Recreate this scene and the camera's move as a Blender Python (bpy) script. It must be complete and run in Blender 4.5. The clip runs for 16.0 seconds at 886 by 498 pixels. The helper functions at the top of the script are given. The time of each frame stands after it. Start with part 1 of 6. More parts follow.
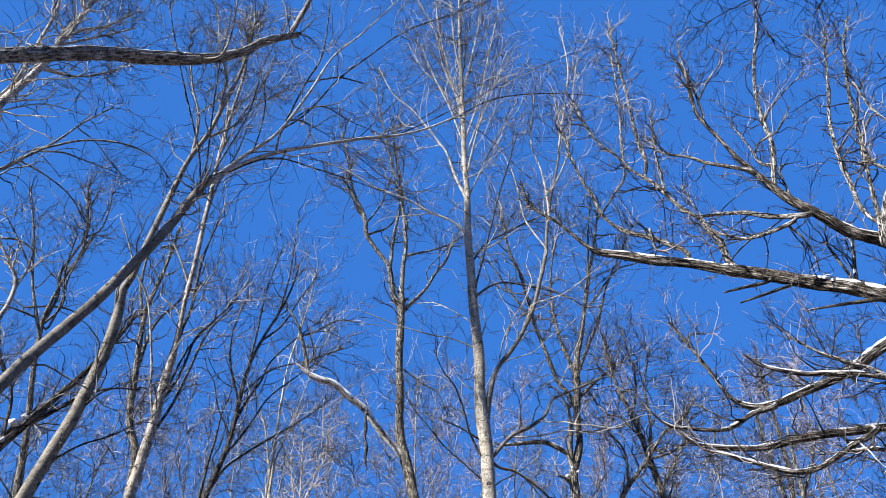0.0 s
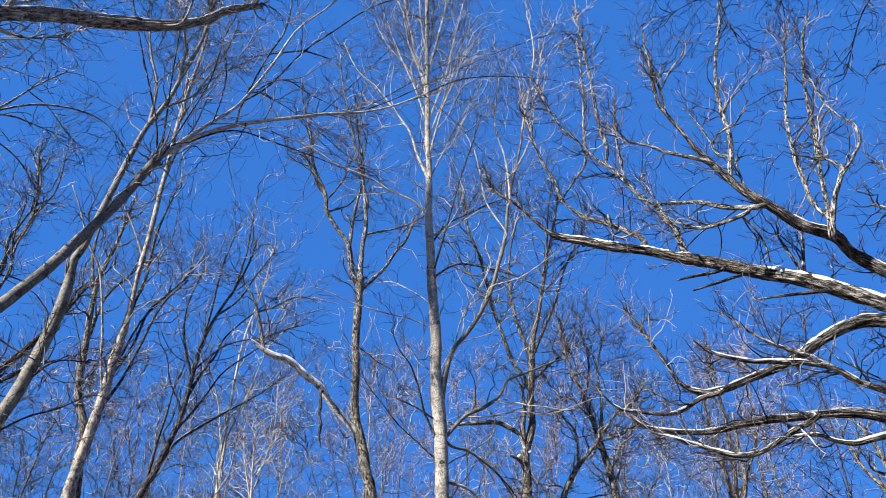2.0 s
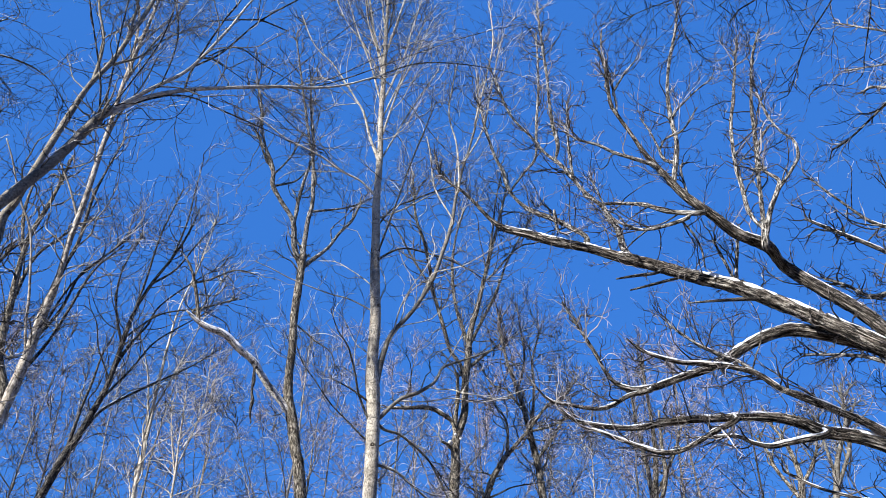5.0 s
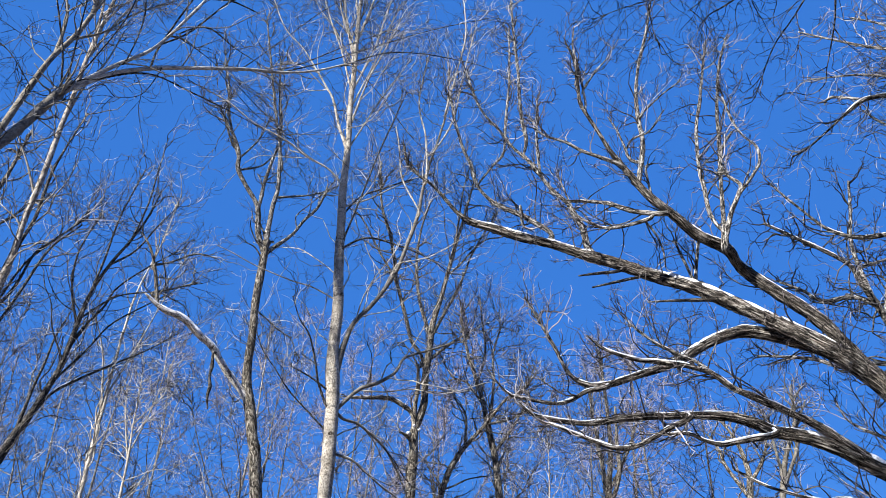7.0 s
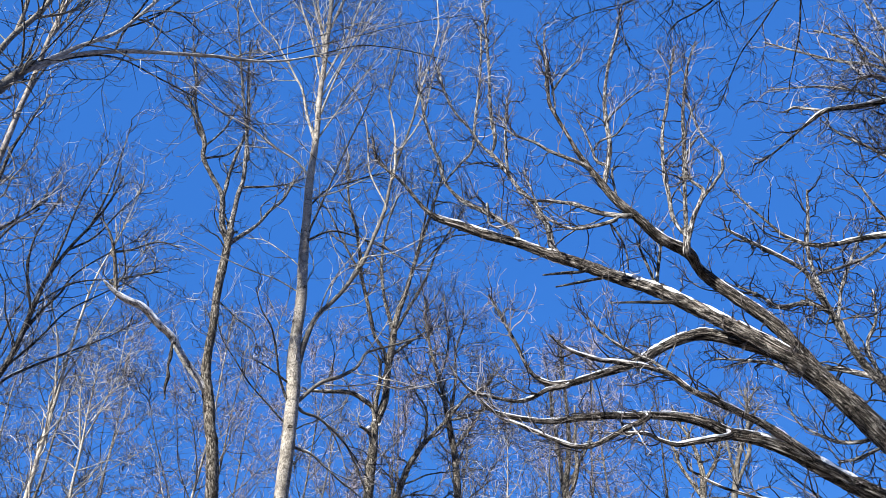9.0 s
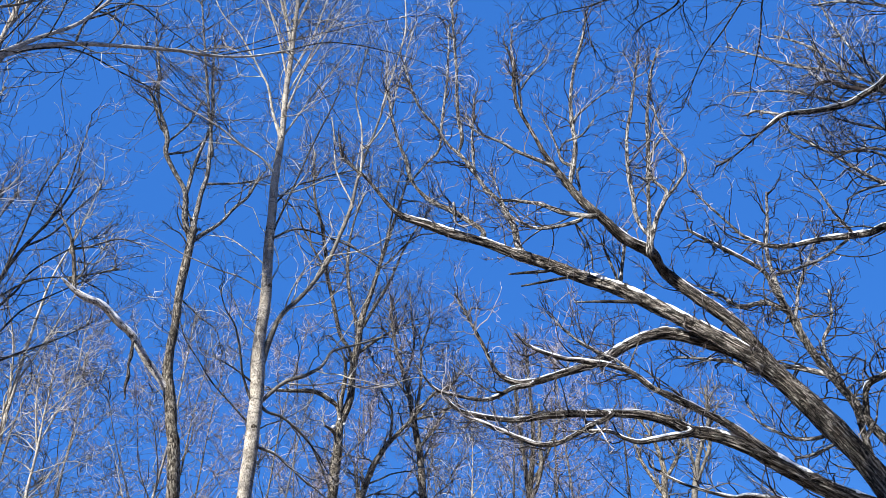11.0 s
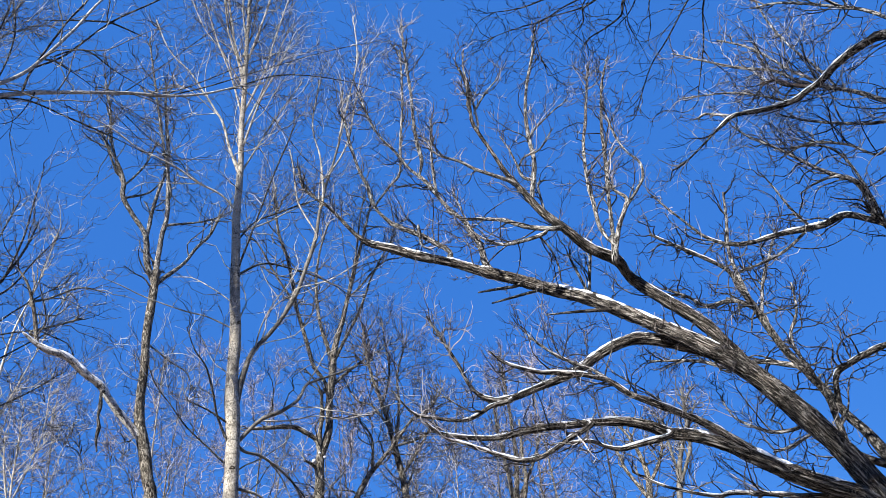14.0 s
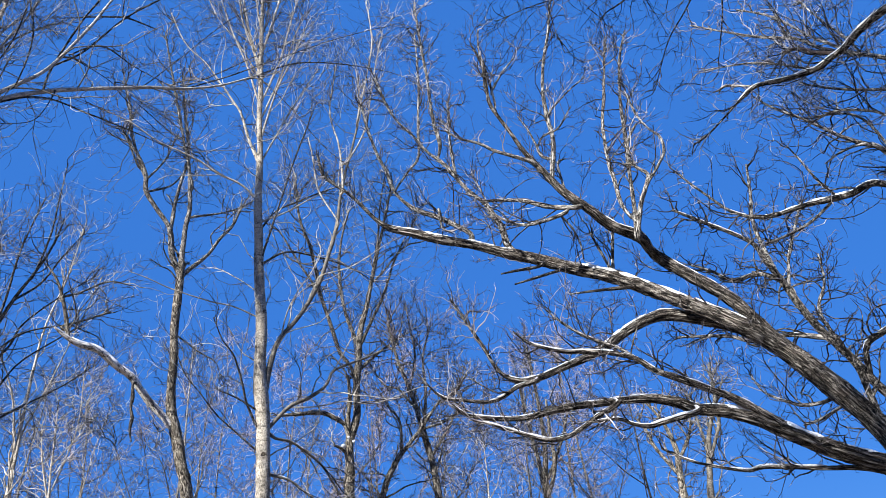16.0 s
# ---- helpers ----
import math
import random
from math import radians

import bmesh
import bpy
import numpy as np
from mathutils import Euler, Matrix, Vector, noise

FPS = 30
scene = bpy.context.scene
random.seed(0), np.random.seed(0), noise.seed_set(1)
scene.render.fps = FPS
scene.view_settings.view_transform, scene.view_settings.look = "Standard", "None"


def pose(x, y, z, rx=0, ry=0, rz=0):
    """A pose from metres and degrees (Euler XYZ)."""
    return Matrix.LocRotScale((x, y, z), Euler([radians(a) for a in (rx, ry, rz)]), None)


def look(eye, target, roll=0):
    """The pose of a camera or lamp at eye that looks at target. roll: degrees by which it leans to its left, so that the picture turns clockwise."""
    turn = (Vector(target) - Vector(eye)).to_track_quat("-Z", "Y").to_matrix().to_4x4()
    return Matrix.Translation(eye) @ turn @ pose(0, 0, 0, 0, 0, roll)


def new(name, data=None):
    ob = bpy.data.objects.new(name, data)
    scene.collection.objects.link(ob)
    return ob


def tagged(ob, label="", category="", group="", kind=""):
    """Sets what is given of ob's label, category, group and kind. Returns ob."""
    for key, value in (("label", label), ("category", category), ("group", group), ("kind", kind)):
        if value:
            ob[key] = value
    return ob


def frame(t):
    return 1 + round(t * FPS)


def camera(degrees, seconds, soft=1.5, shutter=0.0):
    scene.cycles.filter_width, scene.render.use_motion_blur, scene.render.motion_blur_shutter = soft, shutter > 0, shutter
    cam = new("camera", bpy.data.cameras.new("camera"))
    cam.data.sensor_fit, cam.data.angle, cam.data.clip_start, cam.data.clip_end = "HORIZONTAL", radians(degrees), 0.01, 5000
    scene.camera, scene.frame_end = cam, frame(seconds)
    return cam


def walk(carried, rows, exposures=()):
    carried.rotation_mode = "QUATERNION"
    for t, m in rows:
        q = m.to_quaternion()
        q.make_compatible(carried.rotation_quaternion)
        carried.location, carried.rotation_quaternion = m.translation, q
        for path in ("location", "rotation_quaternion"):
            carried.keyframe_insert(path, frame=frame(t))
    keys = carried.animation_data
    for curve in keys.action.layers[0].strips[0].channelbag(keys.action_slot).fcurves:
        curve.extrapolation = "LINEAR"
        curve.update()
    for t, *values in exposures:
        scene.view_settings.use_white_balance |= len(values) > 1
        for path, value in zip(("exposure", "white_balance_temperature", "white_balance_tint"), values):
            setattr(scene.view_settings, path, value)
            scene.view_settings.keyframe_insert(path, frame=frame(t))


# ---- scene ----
cam = camera(61.85, 16.0, soft=0.7)
EYE = (0.0, 0.0, 1.6)
# seconds, then the turn in degrees
ROWS = [
    (0.0, 125.628, -0.003, 0.026),
    (0.5, 125.338, 0.593, -0.545),
    (1.0, 124.910, 0.764, -1.497),
    (1.5, 124.540, 0.581, -2.411),
    (2.0, 124.091, 0.297, -3.537),
    (2.5, 123.790, 0.019, -4.790),
    (3.0, 123.648, -0.285, -5.768),
    (3.5, 123.490, -0.354, -6.609),
    (4.0, 123.238, -0.432, -7.462),
    (6.5, 122.597, -1.036, -11.966),
    (7.0, 122.362, -1.003, -12.702),
    (7.5, 122.282, -0.855, -13.389),
    (8.0, 122.255, -0.625, -13.956),
    (8.5, 122.186, -0.622, -14.732),
    (9.0, 122.107, -1.034, -15.851),
    (11.5, 122.153, 0.512, -18.548),
    (12.0, 122.418, 0.951, -18.822),
    (12.5, 122.721, 2.207, -18.492),
    (13.0, 123.189, 3.517, -18.431),
    (13.5, 123.753, 4.443, -18.508),
    (14.0, 123.764, 5.154, -17.973),
    (14.5, 123.340, 5.465, -17.296),
    (15.0, 123.009, 5.631, -16.651),
    (15.5, 122.793, 5.742, -16.080),
    (16.0, 122.681, 5.825, -15.532),
]
walk(cam, [(t, pose(*EYE, rx, ry, rz)) for t, rx, ry, rz in ROWS], [(0, 1.39)])

# the sun stands to the left, a little behind
SUN_FROM, SUN_UP, SUN_STRENGTH = 235.0, 36.0, 5.0
SKY = (300, 1.0, 0.0, 6.0)
SKY_TONE = (0.509, 1.25)
SKY_STRENGTH = 0.1
CLEAR_BLUE, CLEAR_SHARE = (0.18, 0.79, 2.68), 0.88

# ---------- world, sun, exposure ----------
SUN_AZ, SUN_EL = radians(SUN_FROM), radians(SUN_UP)
world = bpy.data.worlds.new("sky")
scene.world = world
world.use_nodes = True
wn = world.node_tree.nodes
sky = wn.new("ShaderNodeTexSky")
sky.sky_type, sky.sun_disc = "NISHITA", False
sky.sun_elevation, sky.sun_rotation = SUN_EL, SUN_AZ
sky.altitude, sky.air_density, sky.dust_density, sky.ozone_density = SKY
wn["Background"].inputs["Strength"].default_value = SKY_STRENGTH
deep = wn.new("ShaderNodeHueSaturation")
deep.inputs["Hue"].default_value, deep.inputs["Saturation"].default_value = SKY_TONE
world.node_tree.links.new(sky.outputs[0], deep.inputs["Color"])
# clear dry winter air: the sky pales little towards the horizon
even_out = wn.new("ShaderNodeMix")
even_out.data_type = "RGBA"
even_out.inputs[0].default_value, even_out.inputs[7].default_value = CLEAR_SHARE, (*CLEAR_BLUE, 1)
world.node_tree.links.new(deep.outputs[0], even_out.inputs[6])
world.node_tree.links.new(even_out.outputs[2], wn["Background"].inputs["Color"])
sun = new("sun", bpy.data.lights.new("sun", "SUN"))
sun.data.energy, sun.data.angle, sun.data.color = SUN_STRENGTH, radians(0.53), (1.0, 0.972, 0.93)
to_sun = Vector((math.sin(SUN_AZ) * math.cos(SUN_EL), math.cos(SUN_AZ) * math.cos(SUN_EL), math.sin(SUN_EL)))
sun.matrix_world = look(to_sun * 60, (0, 0, 0))


# ---------- materials ----------
def nodes_of(name):
    mat = bpy.data.materials.new(name)
    mat.use_nodes = True
    return mat, mat.node_tree.nodes, mat.node_tree.links, mat.node_tree.nodes["Principled BSDF"]


def ramp(nodes, links, source, stops):
    r = nodes.new("ShaderNodeValToRGB")
    while len(r.color_ramp.elements) < len(stops):
        r.color_ramp.elements.new(0.5)
    for e, (p, c) in zip(r.color_ramp.elements, stops):
        e.position, e.color = p, (*c, 1)
    links.new(source, r.inputs[0])
    return r.outputs[0]


def blend(nodes, links, fac, a, b, mode="MIX"):
    m = nodes.new("ShaderNodeMix")
    m.data_type, m.blend_type = "RGBA", mode
    for sock, v in ((m.inputs[0], fac), (m.inputs[6], a), (m.inputs[7], b)):
        if isinstance(v, bpy.types.NodeSocket):
            links.new(v, sock)
        elif isinstance(v, tuple):
            sock.default_value = (*v, 1)
        else:
            sock.default_value = v
    return m.outputs[2]


def bark_material(name, deep, mid, light, stretch, scale, bump, rough=0.85, patches=None, rings=None, hard=0.13, middle=0.5, detail=6, mottle=(8.0, 0.5), plates=None):
    """Bark that runs along the limb: the mesh carries 'bark' = (round the limb, round the limb, along it) in metres."""
    mat, nodes, links, shader = nodes_of(name)
    at = nodes.new("ShaderNodeAttribute")
    at.attribute_name = "bark"
    mp = nodes.new("ShaderNodeMapping")
    mp.inputs["Scale"].default_value = (1, 1, stretch)
    links.new(at.outputs["Vector"], mp.inputs["Vector"])
    grain = nodes.new("ShaderNodeTexNoise")
    grain.inputs["Scale"].default_value, grain.inputs["Detail"].default_value, grain.inputs["Roughness"].default_value = scale, detail, 0.65
    links.new(mp.outputs[0], grain.inputs["Vector"])
    broad = nodes.new("ShaderNodeTexNoise")
    broad.inputs["Scale"].default_value, broad.inputs["Detail"].default_value = 3.2, 3
    links.new(at.outputs["Vector"], broad.inputs["Vector"])
    color = ramp(nodes, links, grain.outputs["Fac"], [(middle - hard, deep), (middle, mid), (middle + hard, light)])
    color = blend(nodes, links, ramp(nodes, links, broad.outputs["Fac"], [(0.4, (0, 0, 0)), (0.7, (0.45, 0.45, 0.45))]), color, patches or mid)
    if rings:
        wave = nodes.new("ShaderNodeTexNoise")
        wave.inputs["Scale"].default_value, wave.inputs["Detail"].default_value = 1.0, 4
        m2 = nodes.new("ShaderNodeMapping")
        m2.inputs["Scale"].default_value = (7, 7, 34)
        links.new(at.outputs["Vector"], m2.inputs["Vector"])
        links.new(m2.outputs[0], wave.inputs["Vector"])
        color = blend(nodes, links, ramp(nodes, links, wave.outputs["Fac"], [(0.6, (0, 0, 0)), (0.7, (0.8, 0.8, 0.8))]), color, rings)
    height = grain.outputs["Fac"]
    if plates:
        # long plates of old bark, edges frayed, with painted shade in the furrows between
        size, long, furrow_shade, dark = plates
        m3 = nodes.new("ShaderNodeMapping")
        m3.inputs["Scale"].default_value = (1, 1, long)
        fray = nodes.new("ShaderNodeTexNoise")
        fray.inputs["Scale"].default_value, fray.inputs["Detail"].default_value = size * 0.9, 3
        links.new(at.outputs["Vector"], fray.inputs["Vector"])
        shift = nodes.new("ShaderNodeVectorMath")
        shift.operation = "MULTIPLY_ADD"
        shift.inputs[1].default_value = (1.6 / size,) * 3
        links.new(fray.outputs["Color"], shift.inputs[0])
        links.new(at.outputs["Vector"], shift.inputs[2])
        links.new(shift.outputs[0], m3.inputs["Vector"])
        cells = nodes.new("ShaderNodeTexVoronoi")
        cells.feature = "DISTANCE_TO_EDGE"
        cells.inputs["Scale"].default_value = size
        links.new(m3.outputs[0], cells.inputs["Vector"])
        plate = ramp(nodes, links, cells.outputs["Distance"], [(furrow_shade * 0.35, (0, 0, 0)), (furrow_shade, (1, 1, 1))])
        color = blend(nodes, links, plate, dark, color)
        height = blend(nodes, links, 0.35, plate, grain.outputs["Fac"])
    patch = nodes.new("ShaderNodeTexNoise")
    patch.inputs["Scale"].default_value, patch.inputs["Detail"].default_value, patch.inputs["Roughness"].default_value = mottle[0], 5, 0.7
    links.new(at.outputs["Vector"], patch.inputs["Vector"])
    low = mottle[1]
    color = blend(nodes, links, 1.0, color, ramp(nodes, links, patch.outputs["Fac"], [(0.36, (low, low * 0.97, low * 0.93)), (0.48, (0.9, 0.9, 0.9)), (0.66, (1.25, 1.24, 1.2))]), "MULTIPLY")
    info = nodes.new("ShaderNodeObjectInfo")
    tint = nodes.new("ShaderNodeHueSaturation")
    tint.inputs["Saturation"].default_value = 0.8
    mul = nodes.new("ShaderNodeMapRange")
    mul.inputs["To Min"].default_value, mul.inputs["To Max"].default_value = 0.85, 1.15
    links.new(info.outputs["Random"], mul.inputs["Value"])
    links.new(mul.outputs[0], tint.inputs["Value"])
    links.new(color, tint.inputs["Color"])
    links.new(tint.outputs[0], shader.inputs["Base Color"])
    shader.inputs["Roughness"].default_value = rough
    shader.inputs["Specular IOR Level"].default_value = 0.12
    b = nodes.new("ShaderNodeBump")
    b.inputs["Strength"].default_value, b.inputs["Distance"].default_value = 0.9, bump
    links.new(height, b.inputs["Height"])
    links.new(b.outputs[0], shader.inputs["Normal"])
    return mat


# Sunlit and shaded twigs are put into the colour, at random by island.
def twig_material(name, dark, mid, light, rough=0.8, shade_share=0.5):
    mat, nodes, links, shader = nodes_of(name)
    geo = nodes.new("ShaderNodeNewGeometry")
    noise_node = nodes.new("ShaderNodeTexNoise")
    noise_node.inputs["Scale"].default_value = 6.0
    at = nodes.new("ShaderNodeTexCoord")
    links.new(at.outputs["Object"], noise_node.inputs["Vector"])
    # dark stands for a twig in shade, light for one in the sun
    base = ramp(nodes, links, geo.outputs["Random Per Island"], [(shade_share, dark), (shade_share + 0.22, mid), (0.95, light)])
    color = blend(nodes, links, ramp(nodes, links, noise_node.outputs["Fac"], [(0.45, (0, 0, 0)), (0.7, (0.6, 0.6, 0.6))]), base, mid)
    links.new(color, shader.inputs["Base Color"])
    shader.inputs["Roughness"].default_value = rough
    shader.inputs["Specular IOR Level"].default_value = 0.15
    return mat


BARK = {
    # near-black tones in the oak barks stand in for shade in their furrows
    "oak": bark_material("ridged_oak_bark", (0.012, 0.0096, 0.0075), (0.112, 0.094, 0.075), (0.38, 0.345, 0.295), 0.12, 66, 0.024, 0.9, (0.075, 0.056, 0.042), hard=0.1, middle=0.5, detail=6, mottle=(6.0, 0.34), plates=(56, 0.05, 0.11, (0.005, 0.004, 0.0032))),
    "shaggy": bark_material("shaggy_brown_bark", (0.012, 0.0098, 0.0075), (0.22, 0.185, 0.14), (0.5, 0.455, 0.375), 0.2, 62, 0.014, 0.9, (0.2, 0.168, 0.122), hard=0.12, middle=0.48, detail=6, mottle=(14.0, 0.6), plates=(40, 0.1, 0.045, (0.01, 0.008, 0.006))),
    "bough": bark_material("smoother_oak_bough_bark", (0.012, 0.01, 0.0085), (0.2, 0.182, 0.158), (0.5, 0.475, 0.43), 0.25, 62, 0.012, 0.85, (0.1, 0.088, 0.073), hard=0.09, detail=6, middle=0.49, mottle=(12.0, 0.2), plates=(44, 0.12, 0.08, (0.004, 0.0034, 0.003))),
    "pale": bark_material("pale_smooth_bark", (0.11, 0.091, 0.066), (0.43, 0.375, 0.29), (0.6, 0.55, 0.455), 0.6, 55, 0.005, 0.65, (0.27, 0.225, 0.155), (0.024, 0.018, 0.013), hard=0.13, mottle=(7.0, 0.4)),
    "white": bark_material("whitish_flaking_bark", (0.06, 0.047, 0.033), (0.29, 0.248, 0.192), (0.5, 0.46, 0.395), 0.4, 40, 0.006, 0.65, (0.2, 0.162, 0.115), (0.036, 0.026, 0.019), hard=0.12, mottle=(9.0, 0.3)),
    "olive": bark_material("smooth_olive_bark", (0.06, 0.051, 0.036), (0.19, 0.164, 0.115), (0.34, 0.305, 0.235), 0.6, 64, 0.0035, 0.6, (0.22, 0.19, 0.125), (0.055, 0.045, 0.03), hard=0.16, mottle=(9.0, 0.35)),
    "brown": bark_material("flaky_brown_bark", (0.014, 0.0112, 0.008), (0.16, 0.134, 0.096), (0.42, 0.375, 0.3), 0.3, 50, 0.011, 0.85, (0.12, 0.097, 0.064), hard=0.11, detail=6, middle=0.49, mottle=(8.0, 0.32), plates=(36, 0.1, 0.08, (0.01, 0.0075, 0.0055))),
    "grey": bark_material("smooth_grey_bark", (0.04, 0.034, 0.026), (0.14, 0.124, 0.098), (0.27, 0.25, 0.21), 0.6, 64, 0.003, 0.6, (0.15, 0.13, 0.094), (0.04, 0.034, 0.025), hard=0.18, mottle=(8.0, 0.42)),
    "silver": bark_material("silvery_smooth_bark", (0.16, 0.148, 0.128), (0.4, 0.38, 0.34), (0.58, 0.56, 0.515), 0.5, 60, 0.003, 0.6, (0.33, 0.305, 0.255), (0.1, 0.09, 0.073), hard=0.16, mottle=(9.0, 0.45)),
    "dark": bark_material("dark_fissured_bark", (0.008, 0.0068, 0.0055), (0.075, 0.066, 0.056), (0.24, 0.22, 0.19), 0.4, 60, 0.008, 0.85, (0.045, 0.039, 0.032), hard=0.1, mottle=(6.0, 0.4), plates=(32, 0.12, 0.1, (0.004, 0.0034, 0.003))),
    "bare": bark_material("bare_sun_bleached_wood", (0.012, 0.0095, 0.007), (0.46, 0.415, 0.35), (0.62, 0.6, 0.56), 0.4, 40, 0.012, 0.75, (0.32, 0.24, 0.17), hard=0.07, middle=0.41, mottle=(10.0, 0.2), plates=(20, 0.25, 0.05, (0.015, 0.011, 0.008))),
    "torn": bark_material("torn_reddish_wood", (0.0128, 0.0088, 0.0064), (0.096, 0.064, 0.0432), (0.256, 0.184, 0.136), 0.25, 50, 0.006, 0.8, (0.048, 0.0304, 0.02), mottle=(9.0, 0.5)),
}
KNOT = bark_material("dark_scar_bark", (0.0128, 0.0096, 0.00704), (0.0512, 0.0384, 0.0269), (0.154, 0.122, 0.0845), 1.0, 60, 0.006, 0.9, hard=0.16)
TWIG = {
    "dark": twig_material("dark_twig_bark_sun_shade", (0.007, 0.006, 0.0058), (0.03, 0.0265, 0.025), (0.22, 0.2, 0.19)),
    "pink": twig_material("oak_twig_bark_sun_shade", (0.009, 0.0075, 0.007), (0.085, 0.071, 0.067), (0.42, 0.385, 0.37), shade_share=0.47),
    "pale": twig_material("pale_twig_bark_sun_shade", (0.011, 0.0095, 0.008), (0.13, 0.116, 0.104), (0.54, 0.52, 0.49), shade_share=0.48),
    "grey": twig_material("grey_twig_bark_sun_shade", (0.01, 0.0082, 0.0077), (0.11, 0.097, 0.09), (0.52, 0.49, 0.47), shade_share=0.42),
    "red": twig_material("reddish_twig_bark_sun_shade", (0.018, 0.0128, 0.0136), (0.22, 0.182, 0.19), (0.52, 0.46, 0.47), shade_share=0.34),
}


def snow_material():
    mat, nodes, links, shader = nodes_of("old_snow")
    n = nodes.new("ShaderNodeTexNoise")
    n.inputs["Scale"].default_value, n.inputs["Detail"].default_value = 35, 5
    links.new(ramp(nodes, links, n.outputs["Fac"], [(0.36, (0.4, 0.4, 0.41)), (0.5, (0.72, 0.74, 0.78)), (0.7, (0.88, 0.89, 0.91))]), shader.inputs["Base Color"])
    shader.inputs["Roughness"].default_value = 0.6
    b = nodes.new("ShaderNodeBump")
    b.inputs["Distance"].default_value = 0.01
    links.new(n.outputs["Fac"], b.inputs["Height"])
    links.new(b.outputs[0], shader.inputs["Normal"])
    return mat


def litter_material():
    mat, nodes, links, shader = nodes_of("leaf_litter")
    tc = nodes.new("ShaderNodeTexCoord")
    v = nodes.new("ShaderNodeTexVoronoi")
    v.inputs["Scale"].default_value = 14
    n = nodes.new("ShaderNodeTexNoise")
    n.inputs["Scale"].default_value, n.inputs["Detail"].default_value = 0.35, 6
    for k in (v, n):
        links.new(tc.outputs["Object"], k.inputs["Vector"])
    leaf = ramp(nodes, links, v.outputs["Color"], [(0.1, (0.03, 0.021, 0.014)), (0.5, (0.085, 0.06, 0.04)), (0.9, (0.17, 0.125, 0.085))])
    links.new(blend(nodes, links, ramp(nodes, links, n.outputs["Fac"], [(0.68, (0, 0, 0)), (0.72, (1, 1, 1))]), leaf, (0.82, 0.84, 0.87)), shader.inputs["Base Color"])
    shader.inputs["Roughness"].default_value = 0.9
    b = nodes.new("ShaderNodeBump")
    b.inputs["Distance"].default_value = 0.03
    links.new(v.outputs["Distance"], b.inputs["Height"])
    links.new(b.outputs[0], shader.inputs["Normal"])
    return mat


SNOW, LITTER = snow_material(), litter_material()


# ---------- limbs and twigs ----------
def mesh_object(name, verts, quads, material, parent=None, label="", bark=None):
    me = bpy.data.meshes.new(name)
    verts, quads = np.asarray(verts, np.float32).reshape(-1, 3), np.asarray(quads, np.int32).reshape(-1, 4)
    me.vertices.add(len(verts))
    me.vertices.foreach_set("co", verts.ravel())
    me.loops.add(quads.size)
    me.loops.foreach_set("vertex_index", quads.ravel())
    me.polygons.add(len(quads))
    me.polygons.foreach_set("loop_start", np.arange(0, quads.size, 4, dtype=np.int32))
    me.polygons.foreach_set("use_smooth", np.ones(len(quads), bool))
    me.update(calc_edges=True)
    if bark is not None:
        me.attributes.new("bark", "FLOAT_VECTOR", "POINT").data.foreach_set("vector", np.asarray(bark, np.float32).ravel())
    me.materials.append(material)
    ob = new(name, me)
    if parent:
        ob.parent = parent
    return tagged(ob, label)


def glide(points, step):
    """A smooth line through control points (x, y, z, r), in short steps."""
    p = np.asarray(points, float)
    if len(p) == 2:
        p = np.array([p[0], p.mean(0), p[1]])
    ends = np.vstack([2 * p[0] - p[1], p, 2 * p[-1] - p[-2]])
    out = []
    for i in range(1, len(ends) - 2):
        a, b, c, d = ends[i - 1:i + 3]
        n = max(2, int(np.linalg.norm(c[:3] - b[:3]) / step))
        u = np.linspace(0, 1, n, endpoint=False)[:, None]
        out.append(0.5 * (2 * b + (c - a) * u + (2 * a - 5 * b + 4 * c - d) * u ** 2 + (3 * b - a - 3 * c + d) * u ** 3))
    out.append(p[-1:])
    line = np.vstack(out)
    line[:, 3] = np.maximum(line[:, 3], 0.002)
    return line


def frames_along(line):
    """Two directions across the line at each of its points, carried along without twisting."""
    tan = np.gradient(line, axis=0)
    tan /= np.linalg.norm(tan, axis=1, keepdims=True) + 1e-9
    side = np.cross(tan[0], (0.31, 0.2, 0.93))
    a = np.empty_like(tan)
    for i, t in enumerate(tan):
        side = side - t * side.dot(t)
        side = side / (np.linalg.norm(side) + 1e-9)
        a[i] = side
    return tan, a, np.cross(tan, a)


def ridges(th, along, radius, seed):
    """Long wandering ridges and furrows of old bark, from -1 to 1."""
    girth = max(6, round(2 * math.pi * float(radius.mean()) / 0.045))
    wander = 0.5 * np.sin(along * 2.7 + seed) + 0.35 * np.sin(along * 6.1 + 2 * seed) + 0.2 * np.sin(along * 14.3 + 3 * seed)
    wave = np.sin(girth * (th[None] + 0.22 * wander[:, None]) + 1.1 * np.sin(3 * th[None] + along[:, None] * 4.3))
    cross = np.sin(along[:, None] * 31 + 5 * np.sin(4 * th[None] + seed) + 7 * th[None])
    return np.sign(wave) * np.abs(wave) ** 0.6 * (0.75 + 0.25 * cross)


